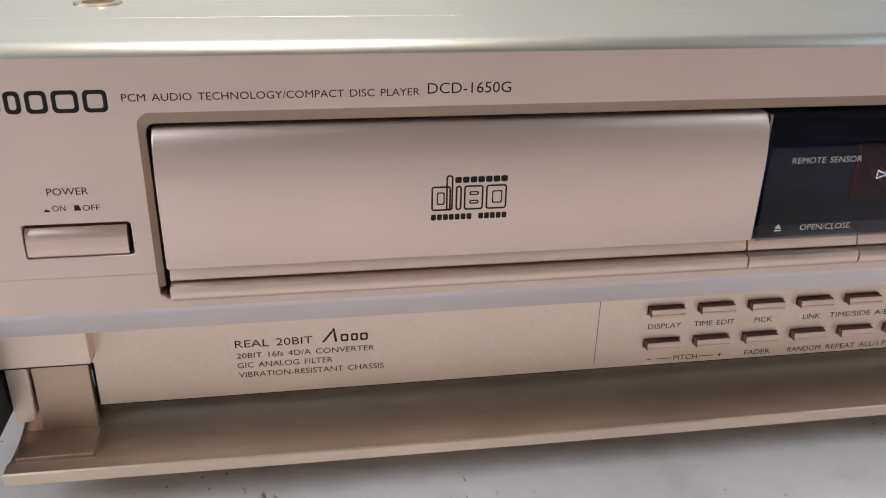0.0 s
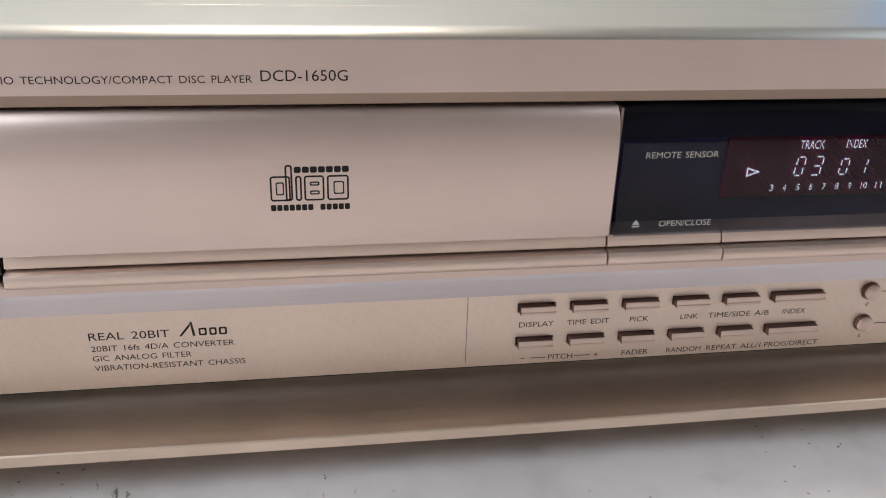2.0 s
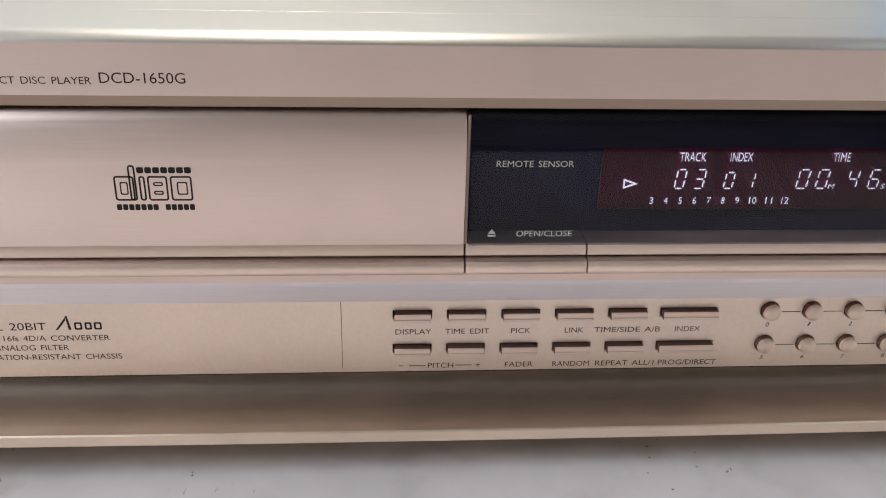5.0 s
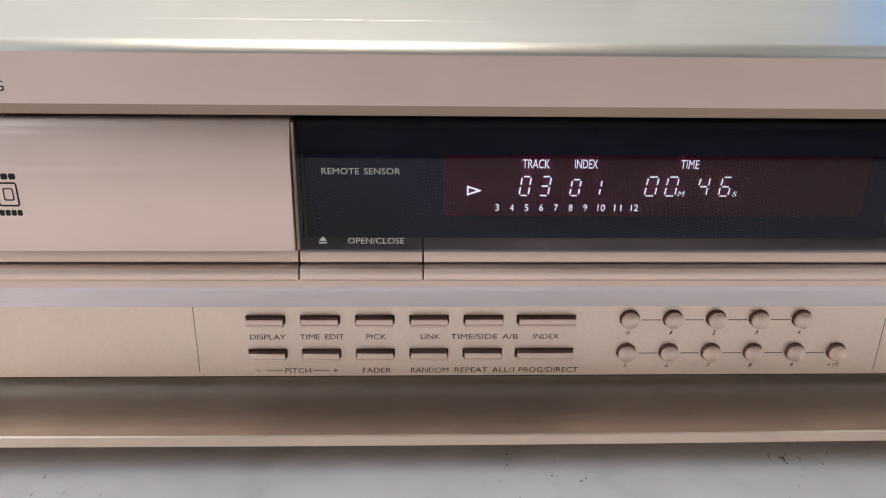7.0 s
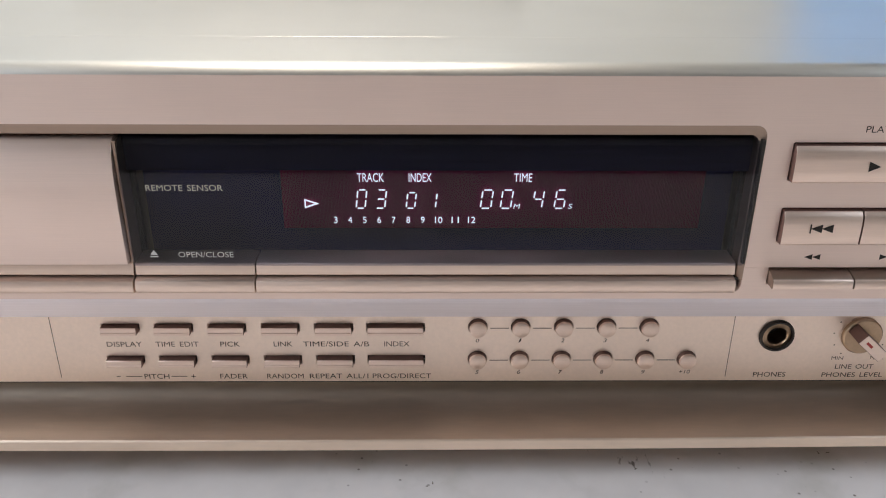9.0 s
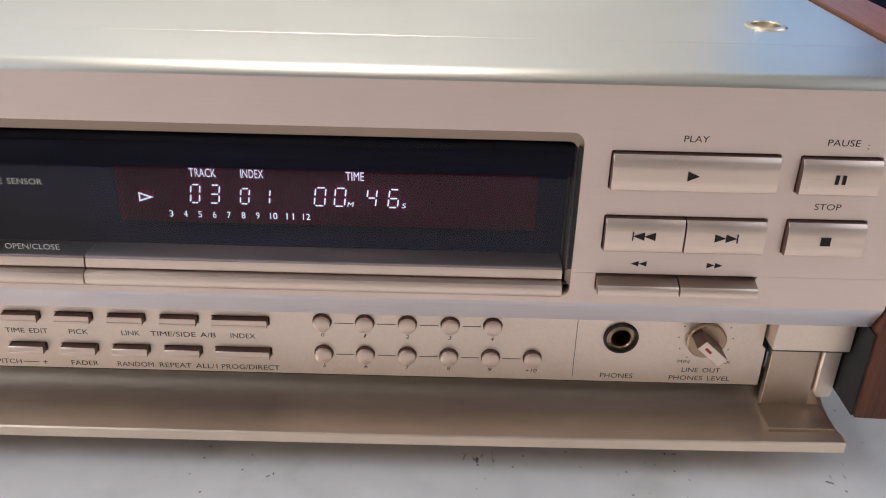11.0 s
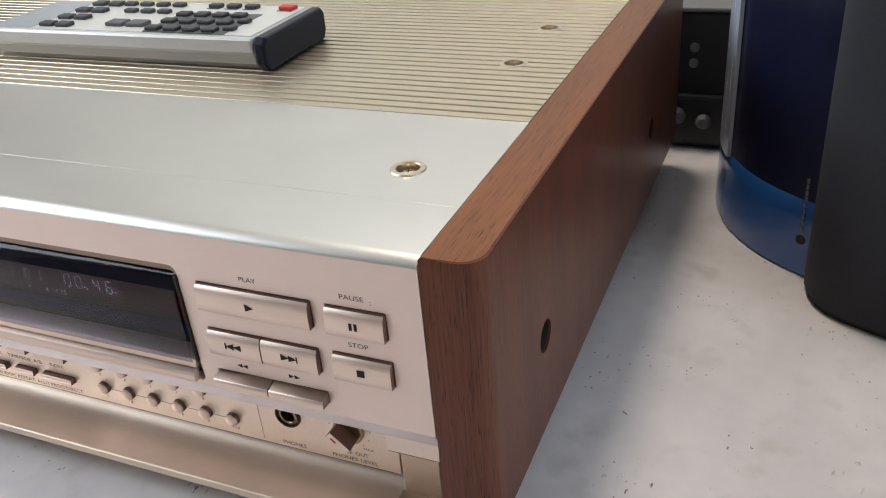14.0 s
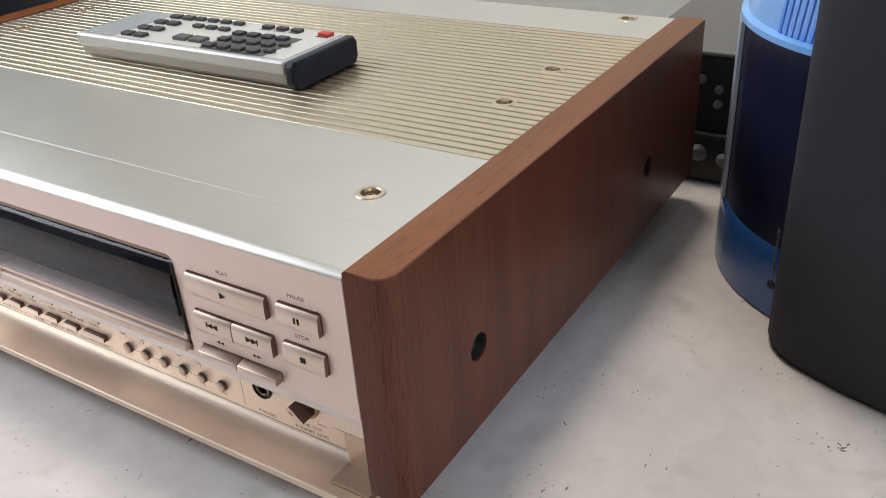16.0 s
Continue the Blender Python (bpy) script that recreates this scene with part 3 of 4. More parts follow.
buttons = {n: cap(n, a, b, c, d) for n, a, b, c, d in TRANSPORT}
MID = (SKIP[0] + SKIP[1]) / 2 - 0.0001
back_button = cap("skip_back_button", SKIP[0], MID + 0.0002, *SKIP[2:])
next_button = cap("skip_forward_button", MID - 0.0002, *SKIP[1:])
power = cap("power_button", POWER[0], POWER[1] - 0.0008, POWER[2], POWER[3] - 0.0007, 0.0002)
INKY = -0.0022
shape("play_mark", tri(0.3774, 0.3803, 0.1028, 0.0013), INKY + 0.0003, M_INK, buttons["play_button"], 0.0004)
for px in (0.4136, 0.4153):
    shape("pause_mark", rect(px, px + 0.0009, 0.1016, 0.1040), INKY + 0.0003, M_INK, buttons["pause_button"], 0.0004)
shape("stop_mark", rect(0.4138, 0.4163, 0.0846, 0.0869), INKY + 0.0003, M_INK, buttons["stop_button"], 0.0004)
for ob, cx, way in ((back_button, 0.3690, -1), (next_button, 0.3897, 1)):
    for k in (0, 1):
        shape("skip_mark", tri(cx + way * (k * 0.0028 - 0.0028), cx + way * k * 0.0028, 0.0860, 0.0011), INKY + 0.0003, M_INK, ob, 0.0004)
    shape("skip_bar", rect(*sorted((cx + way * 0.0028, cx + way * 0.0031)), 0.0848, 0.0872), INKY + 0.0003, M_INK, ob, 0.0004)
for cx, way in ((0.3690, -1), (0.3889, 1)):
    for k in (0, 1):
        shape("search_mark", tri(cx + way * (k * 0.0021 - 0.0021), cx + way * k * 0.0021, 0.0770, 0.0008), 0.0, M_INK, player)
lettering("lettering", "PLAY", 0.3757, 0.3818, 0.1109, 0.0017, -0.00004, M_INK_SOFT, player)
lettering("lettering", "PAUSE", 0.4106, 0.4185, 0.1108, 0.0017, -0.00004, M_INK_SOFT, player)
lettering("lettering", "STOP", 0.4111, 0.4178, 0.0937, 0.0017, -0.00004, M_INK_SOFT, player)

# search bar below the seam: two rocker caps with a sloping top
ROCKER = [(0.006, 0.0692), (-0.0033, 0.0692), (-0.0037, 0.0694), (-0.0038, 0.0700), (-0.0036, 0.0716), (-0.0032, 0.0720), (0.0000, 0.0729), (0.006, 0.0731)]
for a, b in ((FF[0], 0.3796), (0.3800, FF[1])):
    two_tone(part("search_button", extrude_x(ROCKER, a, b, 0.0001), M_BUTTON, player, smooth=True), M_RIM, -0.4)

# power lettering
lettering("lettering", "POWER", 0.0220, 0.0308, 0.0944, 0.0017, -0.00004, M_INK_SOFT, player)
lettering("lettering", "ON", 0.0226, 0.0254, 0.0906, 0.0014, -0.00004, M_INK_SOFT, player)
lettering("lettering", "OFF", 0.0290, 0.0327, 0.0905, 0.0014, -0.00004, M_INK_SOFT, player)
shape("on_mark", [(0.0205, 0.0905), (0.0221, 0.0905), (0.0219, 0.0909), (0.0211, 0.0911), (0.0210, 0.0908)], 0.0, M_INK, player)
shape("off_mark", [(0.0272, 0.0906), (0.0287, 0.0906), (0.0283, 0.0919), (0.0273, 0.0919)], 0.0, M_INK, player)

# maker's name as plain black blocks, and the printed title
for a, b in ((0.0116, 0.0160), (0.0169, 0.0202), (0.0211, 0.0255), (0.0264, 0.0318), (0.0327, 0.0377)):
    plate("maker_block", [rounded(a, b, 0.1130, 0.1179, 0.0011, 4), rounded(a + 0.0009, b - 0.0009, 0.1139, 0.1170, 0.0006, 3)], -0.00005, 0.00005, M_INK, player)
lettering("lettering", "PCM AUDIO TECHNOLOGY/COMPACT DISC PLAYER", 0.0406, 0.1050, 0.1152, 0.0017, -0.00004, M_INK_SOFT, player)
lettering("lettering", "DCD-1650G", 0.1068, 0.1261, 0.1155, 0.0025, -0.00004, M_INK_SOFT, player)

# disc drawer front
TRAY_L, TRAY_R = 0.0458, 0.1912
drawer_profile = [(0.006, 0.0760), (-0.0021, 0.0758), (-0.0025, 0.0763), (-0.0025, 0.0960)]
drawer_profile += [(-0.0025 + 0.0040 * (1 - math.cos(radians(a))), 0.0960 + 0.0128 * math.sin(radians(a))) for a in range(12, 91, 13)] + [(0.006, 0.1090)]
drawer = part("drawer_front", extrude_x(drawer_profile, TRAY_L, TRAY_R, 0.0003), M_FASCIA, player, "brushed champagne drawer front, top curving back", smooth=True)
DY = -0.0025
for k in range(7):
    shape("disc_mark_block", rounded(0.1132 + 0.00184 * k, 0.1132 + 0.00184 * k + 0.0016, 0.0947, 0.0962, 0.0004, 3), DY, M_INK, drawer)
for k in range(13):
    if k != 7:
        shape("disc_mark_block", rounded(0.1076 + 0.00143 * k, 0.1076 + 0.00143 * k + 0.0012, 0.0854, 0.0869, 0.0003, 3), DY, M_INK, drawer)


def outline_mark(x0, x1, z0, z1, rr, w, parent):
    plate("disc_mark_outline", [rounded(x0, x1, z0, z1, rr, 4), rounded(x0 + w, x1 - w, z0 + w, z1 - w, max(rr - w, 0.0003), 4)], DY - 0.00005, 0.00005, M_INK, parent)


for a, b, c, d in ((0.1076, 0.1123, 0.0878, 0.0940), (0.1111, 0.1128, 0.0878, 0.0967), (0.1134, 0.1149, 0.0878, 0.0940), (0.1154, 0.1201, 0.0878, 0.0940), (0.1207, 0.1258, 0.0878, 0.0940)):
    outline_mark(a, b, c, d, 0.0007, 0.00042, drawer)
for a, b, c, d in ((0.1089, 0.1108, 0.0893, 0.0925), (0.1167, 0.1190, 0.0915, 0.0925), (0.1167, 0.1190, 0.0893, 0.0903), (0.1222, 0.1247, 0.0893, 0.0925)):
    outline_mark(a, b, c, d, 0.0004, 0.0003, drawer)
scratch = [(0.0920, 0.1040), (0.0935, 0.1042), (0.0952, 0.1039), (0.0952, 0.10385), (0.0935, 0.10412), (0.0920, 0.10392)]
shape("scratch", scratch, -0.0012, M_BROWN, drawer)
for dz in (0.1103, 0.1112):
    shape("ink_fleck", circle(0.4206, dz, 0.00016, 8), 0.0, M_INK, player)

# the bar below the opening: three lengths with fine gaps
BAR = [(0.008, 0.0671), (-0.0014, 0.0671), (-0.0020, 0.0675), (-0.0023, 0.0684), (-0.0023, 0.0698), (-0.0019, 0.0708), (-0.0010, 0.0712), (0.0022, 0.0713), (0.0022, 0.0717), (-0.0002, 0.0719), (-0.0003, 0.0722), (0.0004, 0.0749), (0.0008, 0.0752), (0.008, 0.0752)]
for name, a, b in (("drawer_bar", 0.0459, 0.1915), ("open_button", 0.1920, 0.2231), ("display_bar", 0.2235, 0.3493)):
    part(name, extrude_x(BAR, a, b, 0.0001), M_BUTTON, player, smooth=True)

# display: smoked glass over a dark board with a red filter
WIN_L, WIN_R = 0.1925, 0.3503
glass_out = [(-0.0016, 0.0753), (-0.0020, 0.0757), (-0.0020, 0.0985)] + [(-0.0020 + 0.0050 * (1 - math.cos(radians(a))), 0.0985 + 0.0110 * math.sin(radians(a))) for a in range(12, 91, 13)]
glass_in = [(y + 0.0012, z - (0.0006 if z > 0.1 else 0)) for y, z in glass_out]
display_glass = part("display_glass", extrude_x(glass_out + glass_in[::-1], WIN_L, WIN_R), M_GLASS, player, "smoked glossy display glass", smooth=True)
display_glass.visible_shadow = False
display_glass.data.materials.append(M_CLEAR)
for poly in display_glass.data.polygons:
    if poly.normal.y > -0.2:
        poly.material_index = 1
part("display_board", box(WIN_L - 0.0005, WIN_R + 0.0005, 0.0160, 0.0180, 0.0700, 0.1110), M_DISPLAY, player)
part("display_hood", box(WIN_L - 0.0005, WIN_R + 0.0005, 0.0045, 0.0160, 0.0992, 0.1110), M_HOOD, player)
part("display_shelf", box(WIN_L - 0.0005, WIN_R + 0.0005, 0.0005, 0.0160, 0.0700, 0.0706), M_DARK, player)
part("red_filter", box(0.2290, 0.3428, 0.0145, 0.0156, 0.0788, 0.0980), M_FILTER, player, "dark red display filter")
part("glass_side", box(WIN_R + 0.0002, WIN_R + 0.0010, -0.0008, 0.0060, 0.0753, 0.1090), M_DARK, player)
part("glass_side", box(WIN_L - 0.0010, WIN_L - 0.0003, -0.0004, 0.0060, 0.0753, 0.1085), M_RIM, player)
PY = -0.00203
lettering("lettering", "REMOTE SENSOR", 0.1986, 0.2176, 0.0962, 0.0016, PY, M_GLASS_PRINT, display_glass)
lettering("lettering", "OPEN/CLOSE", 0.2044, 0.2185, 0.0779, 0.0016, PY, M_GLASS_PRINT, display_glass)
shape("eject_mark", [(0.1972, 0.0786), (0.1992, 0.0786), (0.1982, 0.0799)], PY + 0.00004, M_GLASS_PRINT, display_glass)
shape("eject_bar", rect(0.1972, 0.1992, 0.0779, 0.0783), PY + 0.00004, M_GLASS_PRINT, display_glass)

# lit characters of the display
VY = 0.0138
lettering("lit_word", "TRACK", 0.2494, 0.2566, 0.0926, 0.0025, VY, M_GLOW, player)
lettering("lit_word", "INDEX", 0.2632, 0.2693, 0.0926, 0.0025, VY, M_GLOW, player)
lettering("lit_word", "TIME", 0.2913, 0.2962, 0.0926, 0.0025, VY, M_GLOW, player)
lettering("lit_letter", "M", 0.2915, 0.2933, 0.0849, 0.0014, VY, M_GLOW, player, 0.15)
lettering("lit_letter", "S", 0.3063, 0.3075, 0.0849, 0.0014, VY, M_GLOW, player, 0.15)
for k in range(10):
    nx = 0.2432 + (0.00395 * k if k < 7 else 0.00395 * 7 + 0.0045 * (k - 7) + 0.0004)
    word = str(k + 3)
    half = 0.0005 if len(word) == 1 else 0.0010
    lettering("lit_number", word, nx - half, nx + half, 0.0806, 0.0019, VY, M_GLOW, player)
plate("play_sign", [[(0.2350, 0.0849), (0.2390, 0.0863), (0.2350, 0.0877)], [(0.2354, 0.0855), (0.2377, 0.0863), (0.2354, 0.0871)]], VY, 0.00005, M_GLOW, player)
SEGMENTS = {"0": "abcdef", "1": "bc", "3": "abcdg", "4": "bcfg", "6": "acdefg"}


def digit(char, x, z, w, h):
    """Seven slanted segments, each a thin bar with pointed ends."""
    t, s = 0.00019, 0.12
    for seg in SEGMENTS[char]:
        if seg in "adg":
            zz = {"a": z + h, "d": z, "g": z + h / 2}[seg]
            pts = [(x + 0.0003, zz), (x + 0.0003 + t, zz + t), (x + w - 0.0003 - t, zz + t), (x + w - 0.0003, zz), (x + w - 0.0003 - t, zz - t), (x + 0.0003 + t, zz - t)]
        else:
            xx = x if seg in "ef" else x + w
            z0 = z + (h / 2 if seg in "bf" else 0) + 0.0003
            z1 = z0 + h / 2 - 0.0006
            pts = [(xx, z0), (xx + t, z0 + t), (xx + t, z1 - t), (xx, z1), (xx - t, z1 - t), (xx - t, z0 + t)]
        shape("segment", [(px + s * (pz - z), pz) for px, pz in pts], VY, M_GLOW, player)


for char, dx, dw, dh in (("0", 0.2489, 0.0024, 0.0053), ("3", 0.2541, 0.0025, 0.0053), ("0", 0.2624, 0.0023, 0.0045), ("1", 0.2680, 0.0023, 0.0045), ("0", 0.2825, 0.0028, 0.0053), ("0", 0.2879, 0.0028, 0.0053), ("4", 0.2966, 0.0025, 0.0053), ("6", 0.3025, 0.0026, 0.0053)):
    digit(char, dx, 0.0850, dw, dh)

# fine upright louvres, added unseen to dim the lit board from the side
louvres = bmesh.new()
for k in range(300):
    lx = 0.2290 + 0.00038 * k
    quad = [louvres.verts.new(c) for c in ((lx, VY - 0.00022, 0.0788), (lx, VY - 0.00045, 0.0788), (lx, VY - 0.00045, 0.0980), (lx, VY - 0.00022, 0.0980))]
    louvres.faces.new(quad)
tagged(part("dimming_slats", louvres, M_DARK, player), kind="stuff")

# ---- lower control panel behind the flap ----
SY = 0.0148
KEYPAD = [(0.1735, 0.1847, "DISPLAY", 0.1743, 0.1845), (0.1888, 0.2001, "TIME EDIT", 0.1885, 0.2011), (0.2043, 0.2155, "PICK", 0.2074, 0.2131), (0.2197, 0.2310, "LINK", 0.2230, 0.2285), (0.2351, 0.2466, "TIME/SIDE A/B", 0.2316, 0.2510), (0.2503, 0.2674, "INDEX", 0.2554, 0.2628)]
LOWER = [None, None, ("FADER", 0.2062, 0.2144), ("RANDOM", 0.2202, 0.2311), ("REPEAT ALL/1", 0.2329, 0.2504), ("PROG/DIRECT", 0.2517, 0.2692)]
ROWZ = ((0.0459, 0.0483), (0.0349, 0.0374))
JACK, KNOB = (0.3708, 0.0442), (0.3958, 0.0444)
SUB_L, SUB_R, SUB_B = 0.0212, 0.4140, 0.0284
outline = [(SUB_L, SUB_B), (SUB_R, SUB_B), (SUB_R, 0.0415), (SUB_R - 0.0012, 0.0425), (SUB_R - 0.0012, 0.0600), (SUB_L + 0.0012 - 0.0024, 0.0600), (SUB_L - 0.0012, 0.0425), (SUB_L, 0.0415)]
holes = [rect(a, b, z0 - 0.0005, z1 + 0.0001) for a, b, *_ in KEYPAD for z0, z1 in ROWZ]
ROUND = [(0.2828 + 0.01253 * k, 0.0471, str(k)) for k in range(5)] + [(0.2829 + 0.01246 * k, 0.0361, str(k + 5) if k < 5 else "+10") for k in range(6)]


holes += [circle(cx, cz, 0.0029) for cx, cz, _ in ROUND] + [circle(*JACK, 0.0044)]
control = plate("control_panel", [outline, *holes], SY, 0.003, M_SUB, player, "satin champagne control panel")
# dark strip in place of the shadow line under the panel's lower edge
part("lower_shade_strip", box(SUB_L + 0.001, SUB_R - 0.001, SY + 0.0002, SY + 0.0030, SUB_B - 0.0005, SUB_B - 0.00002), M_DARK, player)
part("panel_backing", box(SUB_L, SUB_R, SY + 0.0075, SY + 0.009, SUB_B + 0.0005, 0.0600), M_DARK, player)
KEY = [(0.006, -0.0003), (-0.0023, -0.0003), (-0.0025, -0.0001), (-0.0025, 0.0004), (-0.0022, 0.0006), (-0.0022, 0.0019), (-0.0020, 0.0021), (0.006, 0.0022)]
for a, b, *_ in KEYPAD:
    for z0, z1 in ROWZ:
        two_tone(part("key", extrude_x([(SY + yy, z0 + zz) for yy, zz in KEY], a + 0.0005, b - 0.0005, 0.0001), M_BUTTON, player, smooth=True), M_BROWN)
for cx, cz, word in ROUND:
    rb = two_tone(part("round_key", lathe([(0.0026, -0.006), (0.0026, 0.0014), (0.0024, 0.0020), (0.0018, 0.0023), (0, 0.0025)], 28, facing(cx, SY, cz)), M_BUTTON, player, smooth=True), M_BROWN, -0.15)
    lettering("lettering", word, cx - 0.0005 - (0.0012 if len(word) > 1 else 0), cx + 0.0005 + (0.0012 if len(word) > 1 else 0), cz - 0.0052, 0.0013, SY - 0.00004, M_INK_SOFT, control, 0.15)
for k in range(4):
    shape("link_line", rect(0.2828 + 0.01253 * k + 0.0036, 0.2828 + 0.01253 * (k + 1) - 0.0034, 0.0466, 0.0468), SY, M_INK_SOFT, control)
for k in range(5):
    shape("link_line", rect(0.2829 + 0.01246 * k + 0.0036, 0.2829 + 0.01246 * (k + 1) - 0.0034, 0.0356, 0.0358), SY, M_INK_SOFT, control)
for _, _, word, a, b in KEYPAD:
    lettering("lettering", word, a, b, 0.0406, 0.0017, SY - 0.00004, M_INK_SOFT, control)
for entry in LOWER:
    if entry:
        lettering("lettering", entry[0], entry[1], entry[2], 0.0294, 0.0017, SY - 0.00004, M_INK_SOFT, control)
lettering("lettering", "PITCH", 0.1837, 0.1911, 0.0294, 0.0017, SY - 0.00004, M_INK_SOFT, control)
for a, b, c, d in ((0.1754, 0.1766, 0.0301, 0.0303), (0.1783, 0.1830, 0.0301, 0.0303), (0.1917, 0.1964, 0.0301, 0.0303), (0.1976, 0.1990, 0.0301, 0.0303), (0.1982, 0.1984, 0.0295, 0.0309)):
    shape("pitch_line", rect(a, b, c, d), SY, M_INK_SOFT, control)
for dx in (0.1591, 0.3577):
    shape("divider_line", rect(dx - 0.00008, dx + 0.00008, 0.0298, 0.0545), SY, M_INK_SOFT, control)
lettering("lettering", "REAL 20BIT", 0.0576, 0.0782, 0.0433, 0.0023, SY - 0.00004, M_INK_SOFT, control)
lettering("lettering", "20BIT 16fs 4D/A CONVERTER", 0.0578, 0.0949, 0.0399, 0.0017, SY - 0.00004, M_INK_SOFT, control)
lettering("lettering", "GIC ANALOG FILTER", 0.0578, 0.0834, 0.0369, 0.0017, SY - 0.00004, M_INK_SOFT, control)
lettering("lettering", "VIBRATION-RESISTANT CHASSIS", 0.0579, 0.0975, 0.0339, 0.0017, SY - 0.00004, M_INK_SOFT, control)
shape("emblem_stroke", [(0.0806, 0.0433), (0.0813, 0.0433), (0.0836, 0.0462), (0.0838, 0.0474)], SY, M_INK, control)
shape("emblem_stroke", [(0.0842, 0.0433), (0.0849, 0.0433), (0.0842, 0.0476), (0.0837, 0.0476)], SY, M_INK, control)
for a, b in ((0.0858, 0.0879), (0.0886, 0.0905), (0.0911, 0.0932)):
    plate("emblem_block", [rounded(a, b, 0.0433, 0.0456, 0.0004, 3), rounded(a + 0.0005, b - 0.0005, 0.0438, 0.0451, 0.0002, 2)], SY - 0.00005, 0.00005, M_INK, control)
lettering("lettering", "PHONES", 0.3661, 0.3759, 0.0297, 0.0017, SY - 0.00004, M_INK_SOFT, control)
lettering("lettering", "LINE OUT", 0.3904, 0.4019, 0.0325, 0.0016, SY - 0.00004, M_INK_SOFT, control)
lettering("lettering", "PHONES LEVEL", 0.3869, 0.4053, 0.0296, 0.0016, SY - 0.00004, M_INK_SOFT, control)
lettering("lettering", "MIN", 0.3887, 0.3922, 0.0357, 0.0012, SY - 0.00004, M_INK_SOFT, control)
lettering("lettering", "MAX", 0.4003, 0.4044, 0.0358, 0.0012, SY - 0.00004, M_INK_SOFT, control)
for k in range(11):
    a = radians(235 - 29 * k)
    shape("scale_dot", circle(KNOB[0] + 0.0080 * math.cos(a), KNOB[1] + 0.0080 * math.sin(a), 0.00022, 8), SY, M_INK, control)

# headphone socket and level knob
jack = part("socket", lathe([(0.0028, -0.0060), (0.0028, 0.0004), (0.0031, 0.0008), (0.0040, 0.0003), (0.0043, 0.0003)], 40, facing(JACK[0], SY, JACK[1])), M_BRONZE, player, "round dark metal headphone socket", smooth=True)
part("socket_rim", lathe([(0.0042, 0.0002), (0.0044, 0.0011), (0.0049, 0.0011), (0.0052, 0.0004), (0.0052, -0.0002), (0.0044, -0.0002)], 40, facing(JACK[0], SY, JACK[1])), M_DARK, jack, "black socket rim", smooth=True)
part("socket_well", lathe([(0, -0.0055), (0.0029, -0.0055)], 24, facing(JACK[0], SY, JACK[1])), M_DARK, jack)
knob = part("level_knob", lathe([(0.0058, 0.0), (0.0058, 0.0012), (0.0054, 0.0016), (0, 0.0016)], 40, facing(KNOB[0], SY, KNOB[1])), M_BRONZE, player, "round metal level knob with a raised grip", smooth=True)
grip = box(-0.0050, 0.0044, -0.0018, 0.0018, 0.0016, 0.0084, 0.0003)
grip.transform(facing(KNOB[0], SY, KNOB[1]) @ pose(0, 0, 0, 0, 0, -42))
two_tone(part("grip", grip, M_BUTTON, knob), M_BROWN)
mark = box(-0.0034, -0.0010, -0.0004, 0.0004, 0.0084, 0.00848)
mark.transform(facing(KNOB[0], SY, KNOB[1]) @ pose(0, 0, 0, 0, 0, -42))
part("pointer_mark", mark, M_RED, knob, "small red pointer mark")

# brackets and hinge plates at both ends
for side in (0, 1):
    def mx(a, b, s=side):
        return (a, b) if s else (L + R - b, L + R - a)
    part("end_block", box(*mx(0.4134, 0.4357), 0.0088, 0.0230, 0.0450, 0.0600, 0.0003), M_SUB, player)
    part("hinge_plate", box(*mx(0.4156, 0.4297), 0.0134, 0.0160, 0.0212, 0.0448, 0.0002), M_HINGE, player, "satin hinge plate, coloured darker for the shadow it stands in")
    tab = plate("hinge_tab", [rounded(*mx(0.4308, 0.4356), 0.0262, 0.0460, 0.0012, 3)], 0.0125, 0.020, M_SUB, player)
    # dark strip here, and a dark plate below, draw the shade between the parts
    part("gap_shade_strip", box(*mx(0.4136, 0.4355), 0.0092, 0.0230, 0.0445, 0.0450), M_DARK, player)
    part("end_backing", box(*mx(0.4120, 0.4158), 0.0175, 0.0215, 0.0270, 0.0600), M_DARK, player)
    # black plate gives the walnut's inner face its shadow
    part("inner_shade_plate", box(*mx(0.4366, 0.4371), 0.0010, 0.0320, 0.0286, 0.0560), M_RUBBER, player, "black plate standing for shade on the side panel's inner face")
    part("end_shadow_plate", box(*mx(0.4299, 0.4306), 0.0160, 0.0330, 0.0290, 0.0600), M_DARK, player)

# the open flap
flap_profile = [(-0.0035, 0.0184), (-0.0036, 0.0215), (-0.0032, 0.0219), (0.0012, 0.0219), (0.0016, 0.0211), (0.0090, 0.0209), (0.0140, 0.0215), (0.0180, 0.0232), (0.0208, 0.0258), (0.0222, 0.0290), (0.0238, 0.0290), (0.0280, 0.0250), (0.0280, 0.0184)]
flap_bm = extrude_x(flap_profile, 0.0002, 0.4352)
long_edges = [e for e in flap_bm.edges if abs(e.verts[0].co.x - e.verts[1].co.x) > 0.1]
bmesh.ops.subdivide_edges(flap_bm, edges=long_edges, cuts=23, use_grid_fill=True)
for v in flap_bm.verts:  # the long flap hangs a little in the middle
    v.co.z -= 0.0013 * (1 - ((v.co.x - 0.2177) / 0.2175) ** 2)
flap = part("flap", flap_bm, M_FLAP, player, "lowered brushed champagne flap along the lower front", smooth=True)
